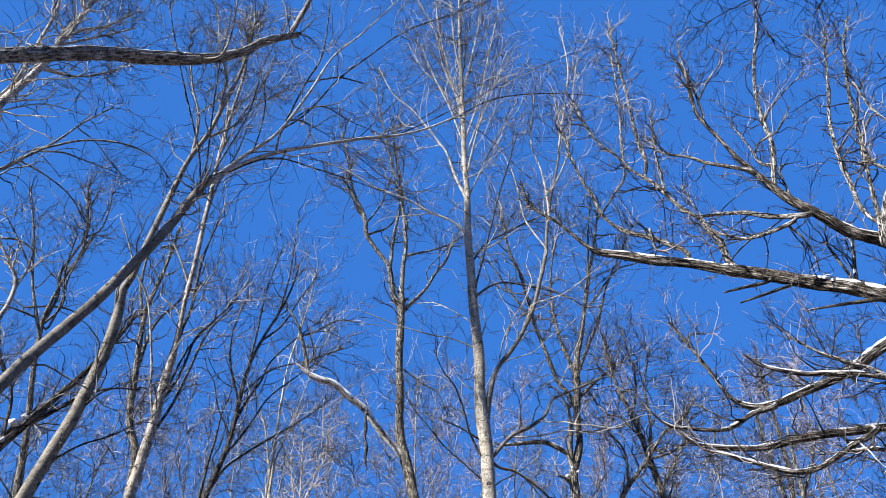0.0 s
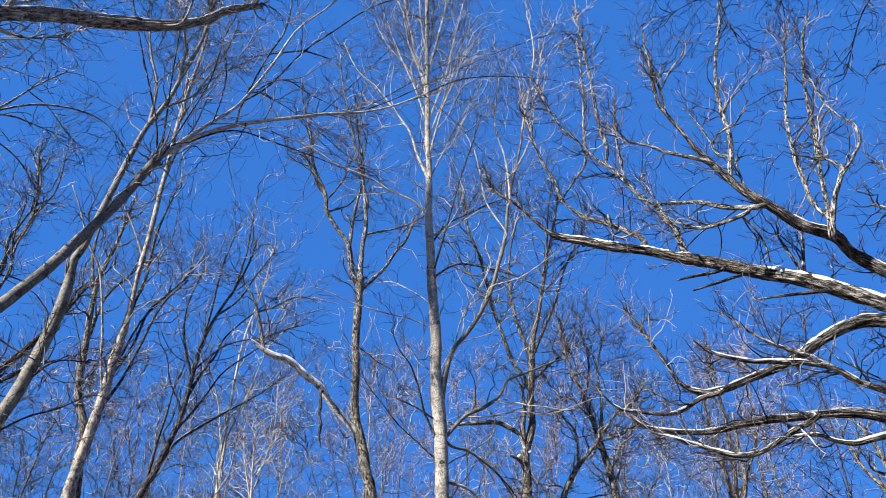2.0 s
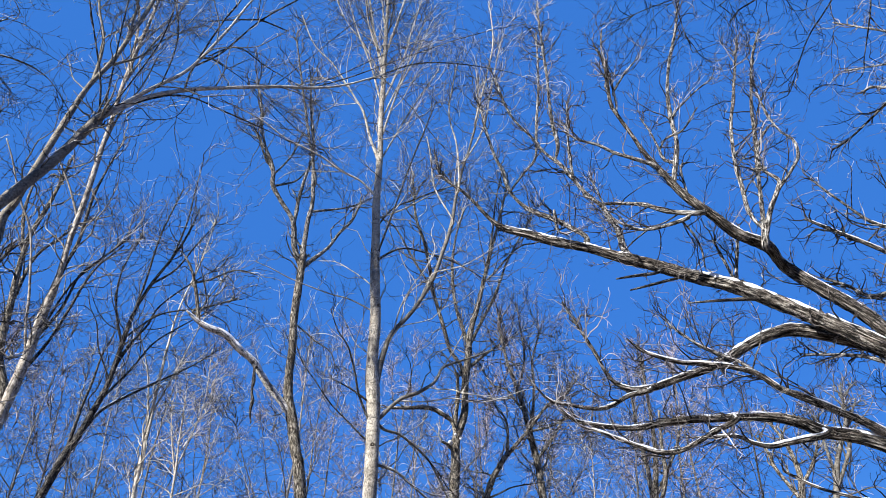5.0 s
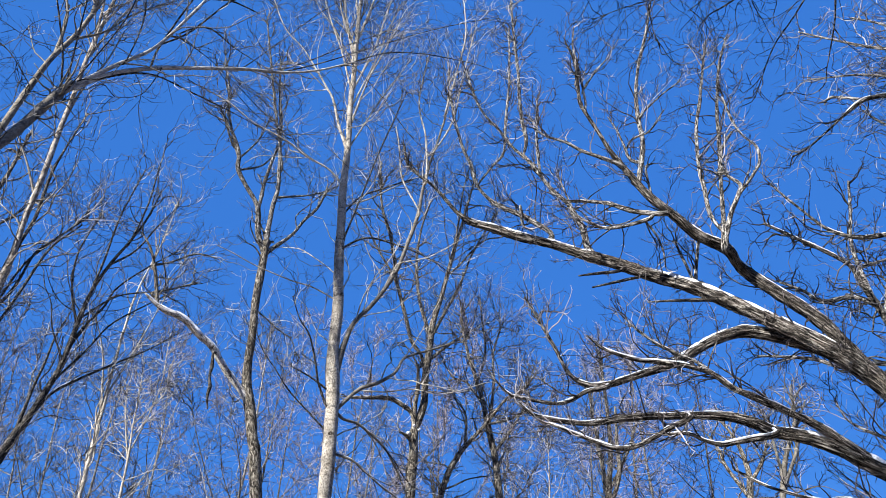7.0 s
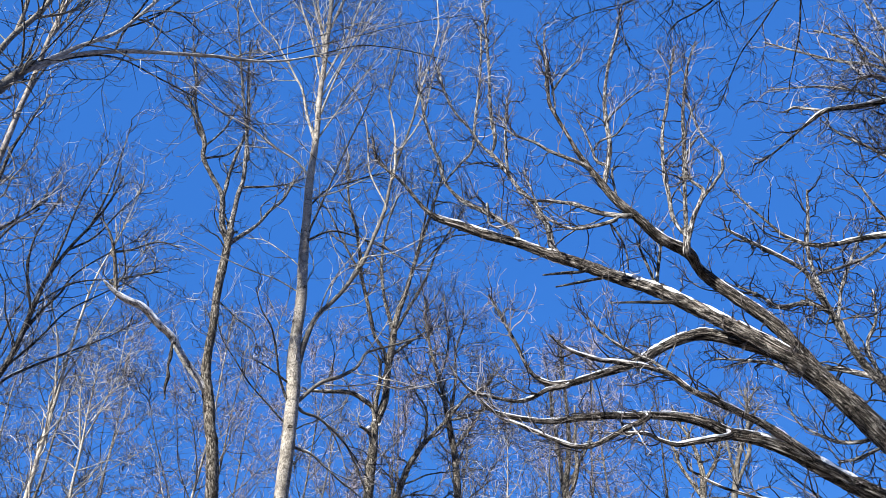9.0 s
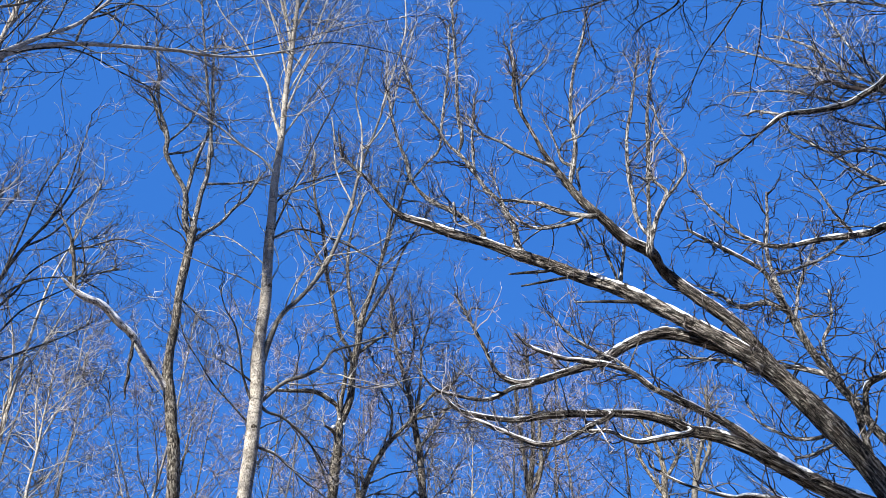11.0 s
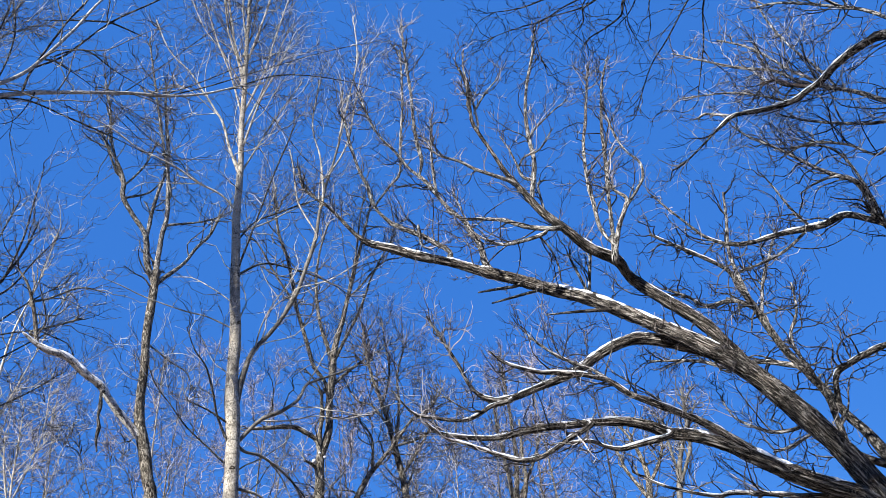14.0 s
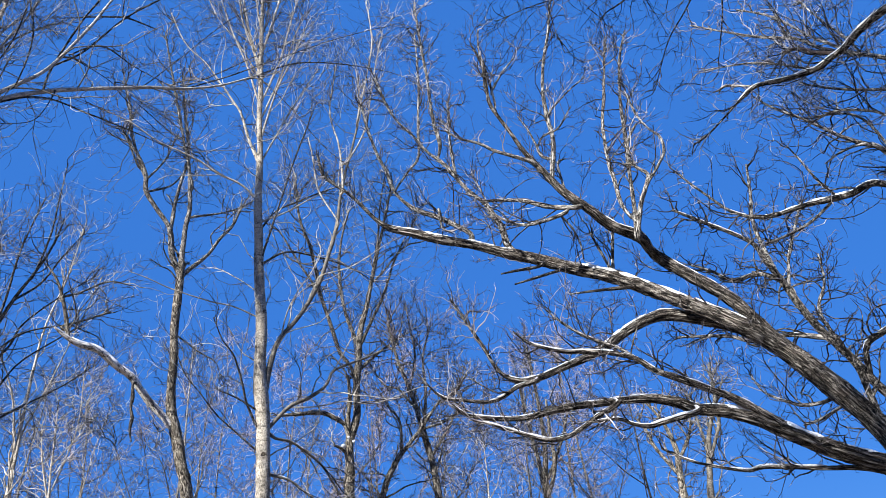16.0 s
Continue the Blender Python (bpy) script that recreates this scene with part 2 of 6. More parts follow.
def tube(line, sides, rough, rng, ridged=0.0):
    """One limb: rings along the line, uneven in girth, closed to a blunt end. Returns vertices, quads and the bark's own coordinates."""
    tan, a, b = frames_along(line[:, :3])
    n = len(line)
    along = np.r_[0, np.cumsum(np.linalg.norm(np.diff(line[:, :3], axis=0), axis=1))]
    th = np.linspace(0, 2 * np.pi, sides, endpoint=False)
    k = rng.uniform(0, 6.3, 6)
    lump = 1 + rough * (0.5 * np.sin(along[:, None] * 5.1 + k[0] + 1.0 * np.sin(th + k[1])) + 0.4 * np.sin(3 * th[None] + along[:, None] * 2.3 + k[2])
                        + 0.35 * np.sin(along[:, None] * 13.7 + 2 * th[None] + k[3])) + rough * 0.35 * rng.standard_normal((n, sides))
    if ridged:
        lump = lump + ridged * ridges(th, along, line[:, 3], k[5])
    r = line[:, 3:4] * lump
    v = line[:, None, :3] + r[..., None] * (np.cos(th)[None, :, None] * a[:, None] + np.sin(th)[None, :, None] * b[:, None])
    bark = np.stack([np.broadcast_to(np.cos(th), (n, sides)) * line[:, 3:4], np.broadcast_to(np.sin(th), (n, sides)) * line[:, 3:4],
                     np.broadcast_to(along[:, None] + k[4], (n, sides))], -1)
    i = np.arange(n - 1)[:, None] * sides
    j = np.arange(sides)[None]
    jn = (j + 1) % sides
    quads = np.stack([i + j, i + jn, i + sides + jn, i + sides + j], -1).reshape(-1, 4)
    v, bark = v.reshape(-1, 3), bark.reshape(-1, 3)
    for at, ring in ((0, 0), (n - 1, (n - 1) * sides)):
        c = len(v)
        push = tan[at] * line[at, 3] * (0.6 if at else -0.2)
        v, bark = np.vstack([v, line[at, :3] + push]), np.vstack([bark, bark[ring]])
        cap = [(ring + q, ring + (q + 1) % sides, c, c) for q in range(0, sides)]
        quads = np.vstack([quads, [(x, y, z, z) for x, y, z, _ in cap]])
    return v, quads, bark


def limb_mesh(name, points, material, parent, rng, rough=0.06, label="", near=True, old=False):
    pts = np.asarray(points, float)
    big = pts[:, 3].max()
    line = glide(pts, float(np.clip(big * 0.55, 0.04, 0.1)) if near else 0.3)
    s = np.arange(len(line))
    for ax in range(3):
        line[:, ax] += line[:, 3] * (0.07 * np.sin(s * 0.31 + rng.uniform(0, 6.3)) + 0.07 * np.sin(s * 0.113 + rng.uniform(0, 6.3))) * np.minimum(1, s / 6)
    sides = (20 if big > 0.1 else 14 if big > 0.05 else 9 if big > 0.02 else 6) if near else (8 if big > 0.08 else 5)
    ridged = 0.0
    if old and near and big > 0.045:
        sides, ridged = max(36, min(64, round(2 * math.pi * big / 0.045) * 4)), min(0.14, 0.015 / big)
    v, q, bark = tube(line, sides, rough, rng, ridged)
    ob = mesh_from(name, v, q, 2 * sides, material, parent, label, bark)
    return ob, line


def mesh_from(name, v, q, caps, material, parent, label, bark):
    """As mesh_object, but the last faces are triangles."""
    me = bpy.data.meshes.new(name)
    faces = [tuple(f) for f in q[:-caps].tolist()] + [tuple(f[:3]) for f in q[-caps:].tolist()]
    me.from_pydata(v.tolist(), [], faces)
    me.polygons.foreach_set("use_smooth", np.ones(len(faces), bool))
    me.attributes.new("bark", "FLOAT_VECTOR", "POINT").data.foreach_set("vector", np.asarray(bark, np.float32).ravel())
    me.materials.append(material)
    ob = new(name, me)
    if parent:
        ob.parent = parent
    return tagged(ob, label)


def snow_on(line, parent, rng, cover=0.5, steepest=0.74, wide=1.0):
    """Old snow that lies along the upper side of a limb, in broken strips of uneven width."""
    tan = np.gradient(line[:, :3], axis=0)
    tan /= np.linalg.norm(tan, axis=1, keepdims=True) + 1e-9
    windward = np.array((-0.3, -0.24, 0.92))
    up = windward - tan * (tan @ windward)[:, None]
    flat = np.linalg.norm(up, axis=1)
    up /= flat[:, None] + 1e-9
    side = np.cross(tan, up)
    along = np.r_[0, np.cumsum(np.linalg.norm(np.diff(line[:, :3], axis=0), axis=1))]
    k = rng.uniform(0, 6.3, 5)
    wave = 0.5 * np.sin(along * 2.1 + k[0]) + 0.45 * np.sin(along * 5.3 + k[1]) + 0.4 * np.sin(along * 11.9 + k[2]) + 0.45 * np.sin(along * 27 + k[3])
    w = np.clip((wave + 2.2 * cover - 1.0 + 0.25 * rng.standard_normal(len(line))) * 0.8, 0, 1) * np.clip((np.sqrt(1 - np.minimum(tan[:, 2] ** 2, 1)) - steepest) * 6, 0.0, 1)
    w[line[:, 3] < 0.012] = 0
    w[[0, -1]] = 0
    cols = 7
    a = np.linspace(-1, 1, cols)
    lean = 0.2 * np.sin(along * 3.3 + k[4]) + 0.12 * np.sin(along * 19 + k[2])
    ang = (a[None] * (0.1 + 0.42 * w[:, None]) + lean[:, None]) * wide
    thick = (1 - a[None] ** 2) * np.minimum(0.3 * line[:, 3:4] + 0.004, 0.015) * w[:, None] + 0.002
    r = line[:, 3:4] * 1.03 + thick
    r[:, [0, -1]] = line[:, 3:4] * 0.93
    v = line[:, None, :3] + r[..., None] * (np.cos(ang)[..., None] * up[:, None] + np.sin(ang)[..., None] * side[:, None])
    on = (w[:-1] > 0.02) | (w[1:] > 0.02)
    edges = np.nonzero(np.diff(np.r_[0, on.astype(int), 0]))[0]
    for lo, hi in zip(edges[::2], edges[1::2]):
        if hi - lo < 3:
            continue
        i = np.arange(hi - lo)[:, None] * cols
        j = np.arange(cols - 1)[None]
        quads = np.stack([i + j, i + j + 1, i + cols + j + 1, i + cols + j], -1)
        mesh_object("snow", v[lo:hi + 1], quads, SNOW, parent, "thin strip of white old snow")


def knot(line, at, turn, wide, tall, parent, rng, label="dark scar of a lost branch"):
    """The scar of a lost branch: a low rim round a hollow, on the limb's surface."""
    tan, a, b = frames_along(line[:, :3])
    along = np.r_[0, np.cumsum(np.linalg.norm(np.diff(line[:, :3], axis=0), axis=1))]
    i = int(np.clip(at * (len(line) - 1), 1, len(line) - 2))
    r = line[i, 3]
    rings, n = 5, 14
    verts, coords, quads = [], [], []
    for k in range(rings):
        d = 0.08 + 0.92 * k / (rings - 1)
        high = r * (0.95 + 0.09 * math.sin(math.pi * min(0.6, (1 - d) * 0.9)) - 0.03 * math.exp(-(d / 0.3) ** 2))
        for q in range(n):
            w = 2 * math.pi * q / n
            th = turn + wide * d * math.cos(w) * rng.uniform(0.9, 1.1)
            up = tall * d * math.sin(w) * rng.uniform(0.85, 1.15) - 0.5 * tall * (d * math.cos(w)) ** 2
            c = line[i, :3] + tan[i] * up + high * (math.cos(th) * a[i] + math.sin(th) * b[i])
            verts.append(c)
            coords.append((math.cos(th) * r, math.sin(th) * r, along[i] + up))
    for k in range(rings - 1):
        for q in range(n):
            quads.append((k * n + q, k * n + (q + 1) % n, (k + 1) * n + (q + 1) % n, (k + 1) * n + q))
    for q in range(0, n // 2 - 1):
        quads.append((q, n - 1 - q, n - 2 - q, q + 1))
    return mesh_object("knot", verts, quads, KNOT, parent, label, coords)


def snow_lump(parent, x, y, z, size, seed):
    """A lump of old snow caught in a crotch."""
    rng = np.random.default_rng(seed)
    n, rings = 12, 7
    k = rng.uniform(0, 6.3, 4)
    verts, quads = [], []
    for i in range(rings):
        f = math.pi * (0.04 + 0.92 * i / (rings - 1))
        for q in range(n):
            w = 2 * math.pi * q / n
            r = size * (1 + 0.22 * math.sin(2 * w + k[0] + f) + 0.18 * math.sin(3 * w + 2 * f + k[1]) + 0.12 * math.sin(5 * f + k[2] + w))
            verts.append((x + r * math.sin(f) * math.cos(w), y + r * math.sin(f) * math.sin(w), z + 0.75 * r * math.cos(f)))
    for i in range(rings - 1):
        for q in range(n):
            quads.append((i * n + q, (i + 1) * n + q, (i + 1) * n + (q + 1) % n, i * n + (q + 1) % n))
    for ring in (0, (rings - 1) * n):
        for q in range(0, n // 2 - 1):
            quads.append((ring + q, ring + q + 1, ring + n - 2 - q, ring + n - 1 - q))
    return mesh_object("snow", verts, quads, SNOW, parent, "lump of old snow")


def sprout(paths, radii, count, reach, spread, lift, rng, points=5, thin=0.55, low=0.2, wiggle=0.16, heed=None):
    """Side shoots on many parent lines at once. paths (n, k, 3), radii (n, k); returns the shoots' lines and radii."""
    n, k, _ = paths.shape
    length = np.linalg.norm(np.diff(paths, axis=1), axis=2).sum(1)
    p = length if heed is None else length * heed
    who = rng.choice(n, count, p=p / p.sum())
    u = low + (1 - low) * rng.random(count) ** 0.8
    f = u * (k - 1)
    i = np.minimum(f.astype(int), k - 2)
    w = (f - i)[:, None]
    start = paths[who, i] * (1 - w) + paths[who, i + 1] * w
    tan = paths[who, i + 1] - paths[who, i]
    tan /= np.linalg.norm(tan, axis=1, keepdims=True) + 1e-9
    r0 = (radii[who, i] * (1 - w[:, 0]) + radii[who, i + 1] * w[:, 0]) * thin
    side = rng.standard_normal((count, 3))
    side -= tan * (side * tan).sum(1, keepdims=True)
    side /= np.linalg.norm(side, axis=1, keepdims=True) + 1e-9
    ang = np.radians(spread * rng.uniform(0.55, 1.35, count))[:, None]
    way = tan * np.cos(ang) + side * np.sin(ang)
    size = reach * rng.uniform(0.35, 1.25, count) * (1.25 - 0.75 * u)
    out = np.empty((count, points, 3))
    out[:, 0] = start
    for s in range(1, points):
        way = way + rng.standard_normal((count, 3)) * wiggle * 1.6 + np.array((0, 0, lift))
        way /= np.linalg.norm(way, axis=1, keepdims=True)
        out[:, s] = out[:, s - 1] + way * (size / (points - 1))[:, None]
    taper = np.linspace(1, 0.3, points)
    return out, r0[:, None] * taper


def twig_tubes(sets, sides=3):
    """Vertices and quads of thin tubes for many lines at once."""
    vs, qs, base = [], [], 0
    for paths, radii in sets:
        n, k, _ = paths.shape
        tan = np.gradient(paths, axis=1)
        tan /= np.linalg.norm(tan, axis=2, keepdims=True) + 1e-9
        a = np.cross(tan, np.array((0.37, 0.61, 0.7)))
        a /= np.linalg.norm(a, axis=2, keepdims=True) + 1e-9
        b = np.cross(tan, a)
        th = np.linspace(0, 2 * np.pi, sides, endpoint=False)
        v = paths[:, :, None] + radii[..., None, None] * (np.cos(th)[:, None] * a[:, :, None] + np.sin(th)[:, None] * b[:, :, None])
        i = (np.arange(n)[:, None, None] * k + np.arange(k - 1)[None, :, None]) * sides
        j = np.arange(sides)[None, None]
        jn = (j + 1) % sides
        qs.append(base + np.stack([i + j, i + jn, i + sides + jn, i + sides + j], -1).reshape(-1, 4))
        vs.append(v.reshape(-1, 3))
        base += n * k * sides
    return np.vstack(vs), np.vstack(qs)


def even(line, k):
    """The line with k points at even steps of its length, as (1, k, 3) and (1, k)."""
    s = np.r_[0, np.cumsum(np.linalg.norm(np.diff(line[:, :3], axis=0), axis=1))]
    t = np.linspace(0, s[-1], k)
    return np.stack([np.interp(t, s, line[:, a]) for a in range(3)], -1)[None], np.interp(t, s, line[:, 3])[None]


def crown(lines, count, reach, bark, material, parent, rng, lift=0.1, floor=0.003, spread=46, wiggle=0.16, singles=0):
    """The twigs that grow on a tree's limbs, three orders of side shoots; the longest first shoots are branches of their own."""
    got = [even(l, 14) for l, bare in lines if not bare]
    paths, radii = np.vstack([g[0] for g in got]), np.vstack([g[1] for g in got])
    floor, count = floor * 1.3, int(count * 0.82)
    slim = np.clip(0.05 / (radii.mean(1) + 0.012), 0.2, 2.2)
    radii = np.minimum(radii, floor * 4.2)
    radii = np.maximum(radii, floor * 2.0)
    n1 = count // 12
    one = sprout(paths, radii, n1, reach, spread, lift, rng, 7, 0.5, 0.1, wiggle, slim)
    tips = sprout(paths, radii, len(got) * 4, reach * 0.9, 20, lift, rng, 7, 0.75, 0.85, wiggle)
    first = (np.vstack([one[0], tips[0]]), np.vstack([one[1], tips[1]]))
    two = sprout(first[0], first[1], n1 * 4, reach * 0.5, spread * 0.95, lift, rng, 6, 0.62, 0.12, wiggle * 1.05)
    two = (two[0], np.maximum(two[1], floor * np.linspace(0.75, 0.35, 6)))
    three = sprout(np.concatenate([two[0], first[0][:, 1:7]]), np.vstack([two[1], first[1][:, 1:7]]), n1 * 8, reach * 0.23, spread, lift, rng, 4, 0.7, 0.15, wiggle)
    three = (three[0], np.maximum(three[1], floor * np.linspace(0.55, 0.3, 4)))
    long = np.linalg.norm(first[0][:, -1] - first[0][:, 0], axis=1) * first[1][:, 0]
    order = np.argsort(-long)
    for i in order[:singles]:
        line = glide(np.hstack([first[0][i], first[1][i][:, None]]), 0.12)
        v, q, coords = tube(line, 5, 0.05, rng)
        mesh_from("branch", v, q, 10, bark, parent, "", coords)
    rest = order[singles:]
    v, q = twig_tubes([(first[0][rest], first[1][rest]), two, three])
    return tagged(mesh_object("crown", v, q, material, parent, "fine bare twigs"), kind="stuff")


def base_of(points):
    """The trunk from the ground up to the first of its points, with a flare at the root."""
    p = np.asarray(points, float)
    lean = (p[0] - p[1])[:3]
    lean = lean / max(abs(lean[2]), 0.2)
    h = p[0, 2]
    low = p[0, :2] + lean[:2] * h * 0.35
    mid = p[0, :2] + lean[:2] * h * 0.25
    r = p[0, 3]
    return np.vstack([[(*low, -0.15, r * 1.75), (*low, 0.12, r * 1.4), (*(low * 0.9 + mid * 0.1), 0.5, r * 1.18), (*mid, h * 0.55, r * 1.06)], p])


def rooted(points, grown):
    """A limb's points with its foot set into the middle of the limb that it grows from, and a collar there."""
    p = np.asarray(points, float)
    near = min(grown, key=lambda l: np.linalg.norm(l[:, :3] - p[0, :3], axis=1).min())
    gap = np.linalg.norm(near[:, :3] - p[0, :3], axis=1)
    j = int(gap.argmin())
    back = max(0, j - 2) if p[1, 2] > p[0, 2] else j
    foot = np.array([*near[back, :3], min(p[0, 3] * 1.15, near[j, 3] * 0.8)])
    if gap[j] > 2.5 * near[j, 3] + 0.6:
        return p
    if gap[j] < near[j, 3] * 1.1 and len(p) > 2:
        p = p[1:]
    return np.vstack([foot, p])


def tree(name, label, bark, twig, limbs, count, reach, floor, seed, lift=0.1, spread=46, wiggle=0.24, rough=0.06, singles=60, knots=0, girth=1.0, far=1.0, slender=1.0):
    """limbs: rows of (flags, points), the trunk first; in the flags s: snow lies on it, p: bare of bark, b: few twigs, d: a dead stub.
    girth thickens trunk and limbs, slender the limbs alone; far moves the whole tree away from the eye."""
    rng = np.random.default_rng(seed)
    limbs = [(flags, [(x * far, y * far, EYE[2] + (z - EYE[2]) * far, r * girth * far * (slender if i else 1)) for x, y, z, r in points]) for i, (flags, points) in enumerate(limbs)]
    trunk_points = base_of(limbs[0][1])
    root = Vector(trunk_points[1][:3]) * 1.0
    root.z = 0
    top = tagged(new(name), label, "tree", "trees of the wood")
    top.empty_display_size = 0.2
    lines, grown = [], []
    for i, (flags, points) in enumerate(limbs):
        pts = trunk_points if i == 0 else rooted(points, grown)
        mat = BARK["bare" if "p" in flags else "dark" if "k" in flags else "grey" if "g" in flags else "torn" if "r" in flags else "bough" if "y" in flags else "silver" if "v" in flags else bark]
        ob, line = limb_mesh("trunk" if i == 0 else "bark_strip" if "h" in flags else "limb", pts, mat, top, rng, rough * (2.2 if "p" in flags else 1),
                             "strip of dead bark hanging straight down" if "h" in flags else "dead limb stripped of most of its bark" if "p" in flags else "short dead snag" if "d" in flags else "", old=bark in ("oak", "shaggy"))
        grown.append(line)
        if i < 3:
            for _ in range(knots if i == 0 else knots // 3):
                knot(line, rng.uniform(0.22 if i == 0 else 0.05, 0.8), rng.uniform(0, 6.28), rng.uniform(0.25, 0.85), rng.uniform(0.08, 0.3) * float(line[:, 3].max()), ob, rng)
        if "s" in flags:
            snow_on(line[line[:, 2] > 2.0], ob, rng, *((0.95, 0.4) if "p" in flags else (0.6, 0.62)), wide=1.7 if "p" in flags else 1.0)
        keep = line[line[:, 2] > 2.6]
        if len(keep) > 6:
            lines.append((keep, "d" in flags or "p" in flags or "b" in flags))
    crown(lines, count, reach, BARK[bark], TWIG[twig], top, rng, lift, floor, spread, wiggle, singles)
    return top


def wood_tree(name, label, bark, twig, x, y, height, girth, seed, lean=(0, 0), forks=7, count=1400, reach=1.5, start=0.35, group="background trees", floor=0.0):
    """A bare tree of the wood behind: a trunk that forks into rising limbs, and their twigs."""
    rng = np.random.default_rng(seed)
    top = tagged(new(name), label, "tree", group)
    top.empty_display_size = 0.2
    z = np.linspace(0, 1, 8)
    sway = rng.uniform(-1, 1, (8, 2)).cumsum(0) * 0.14
    trunk = np.stack([x + lean[0] * z * height + sway[:, 0] * z * 1.5, y + lean[1] * z * height + sway[:, 1] * z * 1.5, z * height - 0.1, girth * (1 - 0.88 * z ** 0.9)], -1)
    trunk[0, 3] *= 1.3
    _, line = limb_mesh("trunk", trunk, BARK[bark], top, rng, near=False)
    lines = [(line[int(len(line) * start):], False)]
    spin = rng.uniform(0, 6.3)
    for i in range(forks):
        u = start + (0.9 - start) * (i + rng.uniform(0, 0.8)) / forks
        j = int(u * (len(line) - 1))
        spin += 2.4 + rng.uniform(-0.5, 0.5)
        out = np.array((math.cos(spin), math.sin(spin)))
        long = height * (0.42 - 0.28 * u) * rng.uniform(0.8, 1.25)
        rise = rng.uniform(0.9, 1.6)
        t = np.linspace(0, 1, 6)
        bend = rng.uniform(-0.12, 0.12, (6, 3)).cumsum(0) * 0.35 * long
        bend[0] = 0
        pts = np.stack([line[j, 0] + out[0] * long * 0.62 * t ** 0.85, line[j, 1] + out[1] * long * 0.62 * t ** 0.85,
                        line[j, 2] + long * 0.62 * rise * t ** 1.15, line[j, 3] * 0.62 * (1 - 0.82 * t)], -1)
        pts[:, :3] += bend
        pts[:, 3] = np.maximum(pts[:, 3], 0.006)
        _, l2 = limb_mesh("limb", pts, BARK[bark], top, rng, near=False)
        lines.append((l2[2:], False))
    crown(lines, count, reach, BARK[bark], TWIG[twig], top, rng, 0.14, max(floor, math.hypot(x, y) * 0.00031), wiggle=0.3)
    return top


# ---------- ground ----------
def ground():
    bm = bmesh.new()
    rings = [0.0, 2, 4, 7, 11, 16, 23, 32, 45, 70, 120, 250, 600, 1500]
    n = 48
    grid = [[bm.verts.new((r * math.cos(a), r * math.sin(a), 0.1 * (noise.noise((r * math.cos(a) * 0.12, r * math.sin(a) * 0.12, 0))) * (2 < r < 200)))
             for a in [2 * math.pi * i / n for i in range(n)]] for r in rings[1:]]
    middle = bm.verts.new((0, 0, 0))
    for i in range(n):
        bm.faces.new((middle, grid[0][i], grid[0][(i + 1) % n]))
        for k in range(len(grid) - 1):
            bm.faces.new((grid[k][i], grid[k + 1][i], grid[k + 1][(i + 1) % n], grid[k][(i + 1) % n]))
    me = bpy.data.meshes.new("ground")
    bm.to_mesh(me)
    bm.free()
    me.polygons.foreach_set("use_smooth", np.ones(len(me.polygons), bool))
    me.materials.append(LITTER)
    return tagged(new("ground", me), "woodland floor of brown leaf litter with few snow patches", "ground", kind="structure")


ground()

# ---------- trees ----------

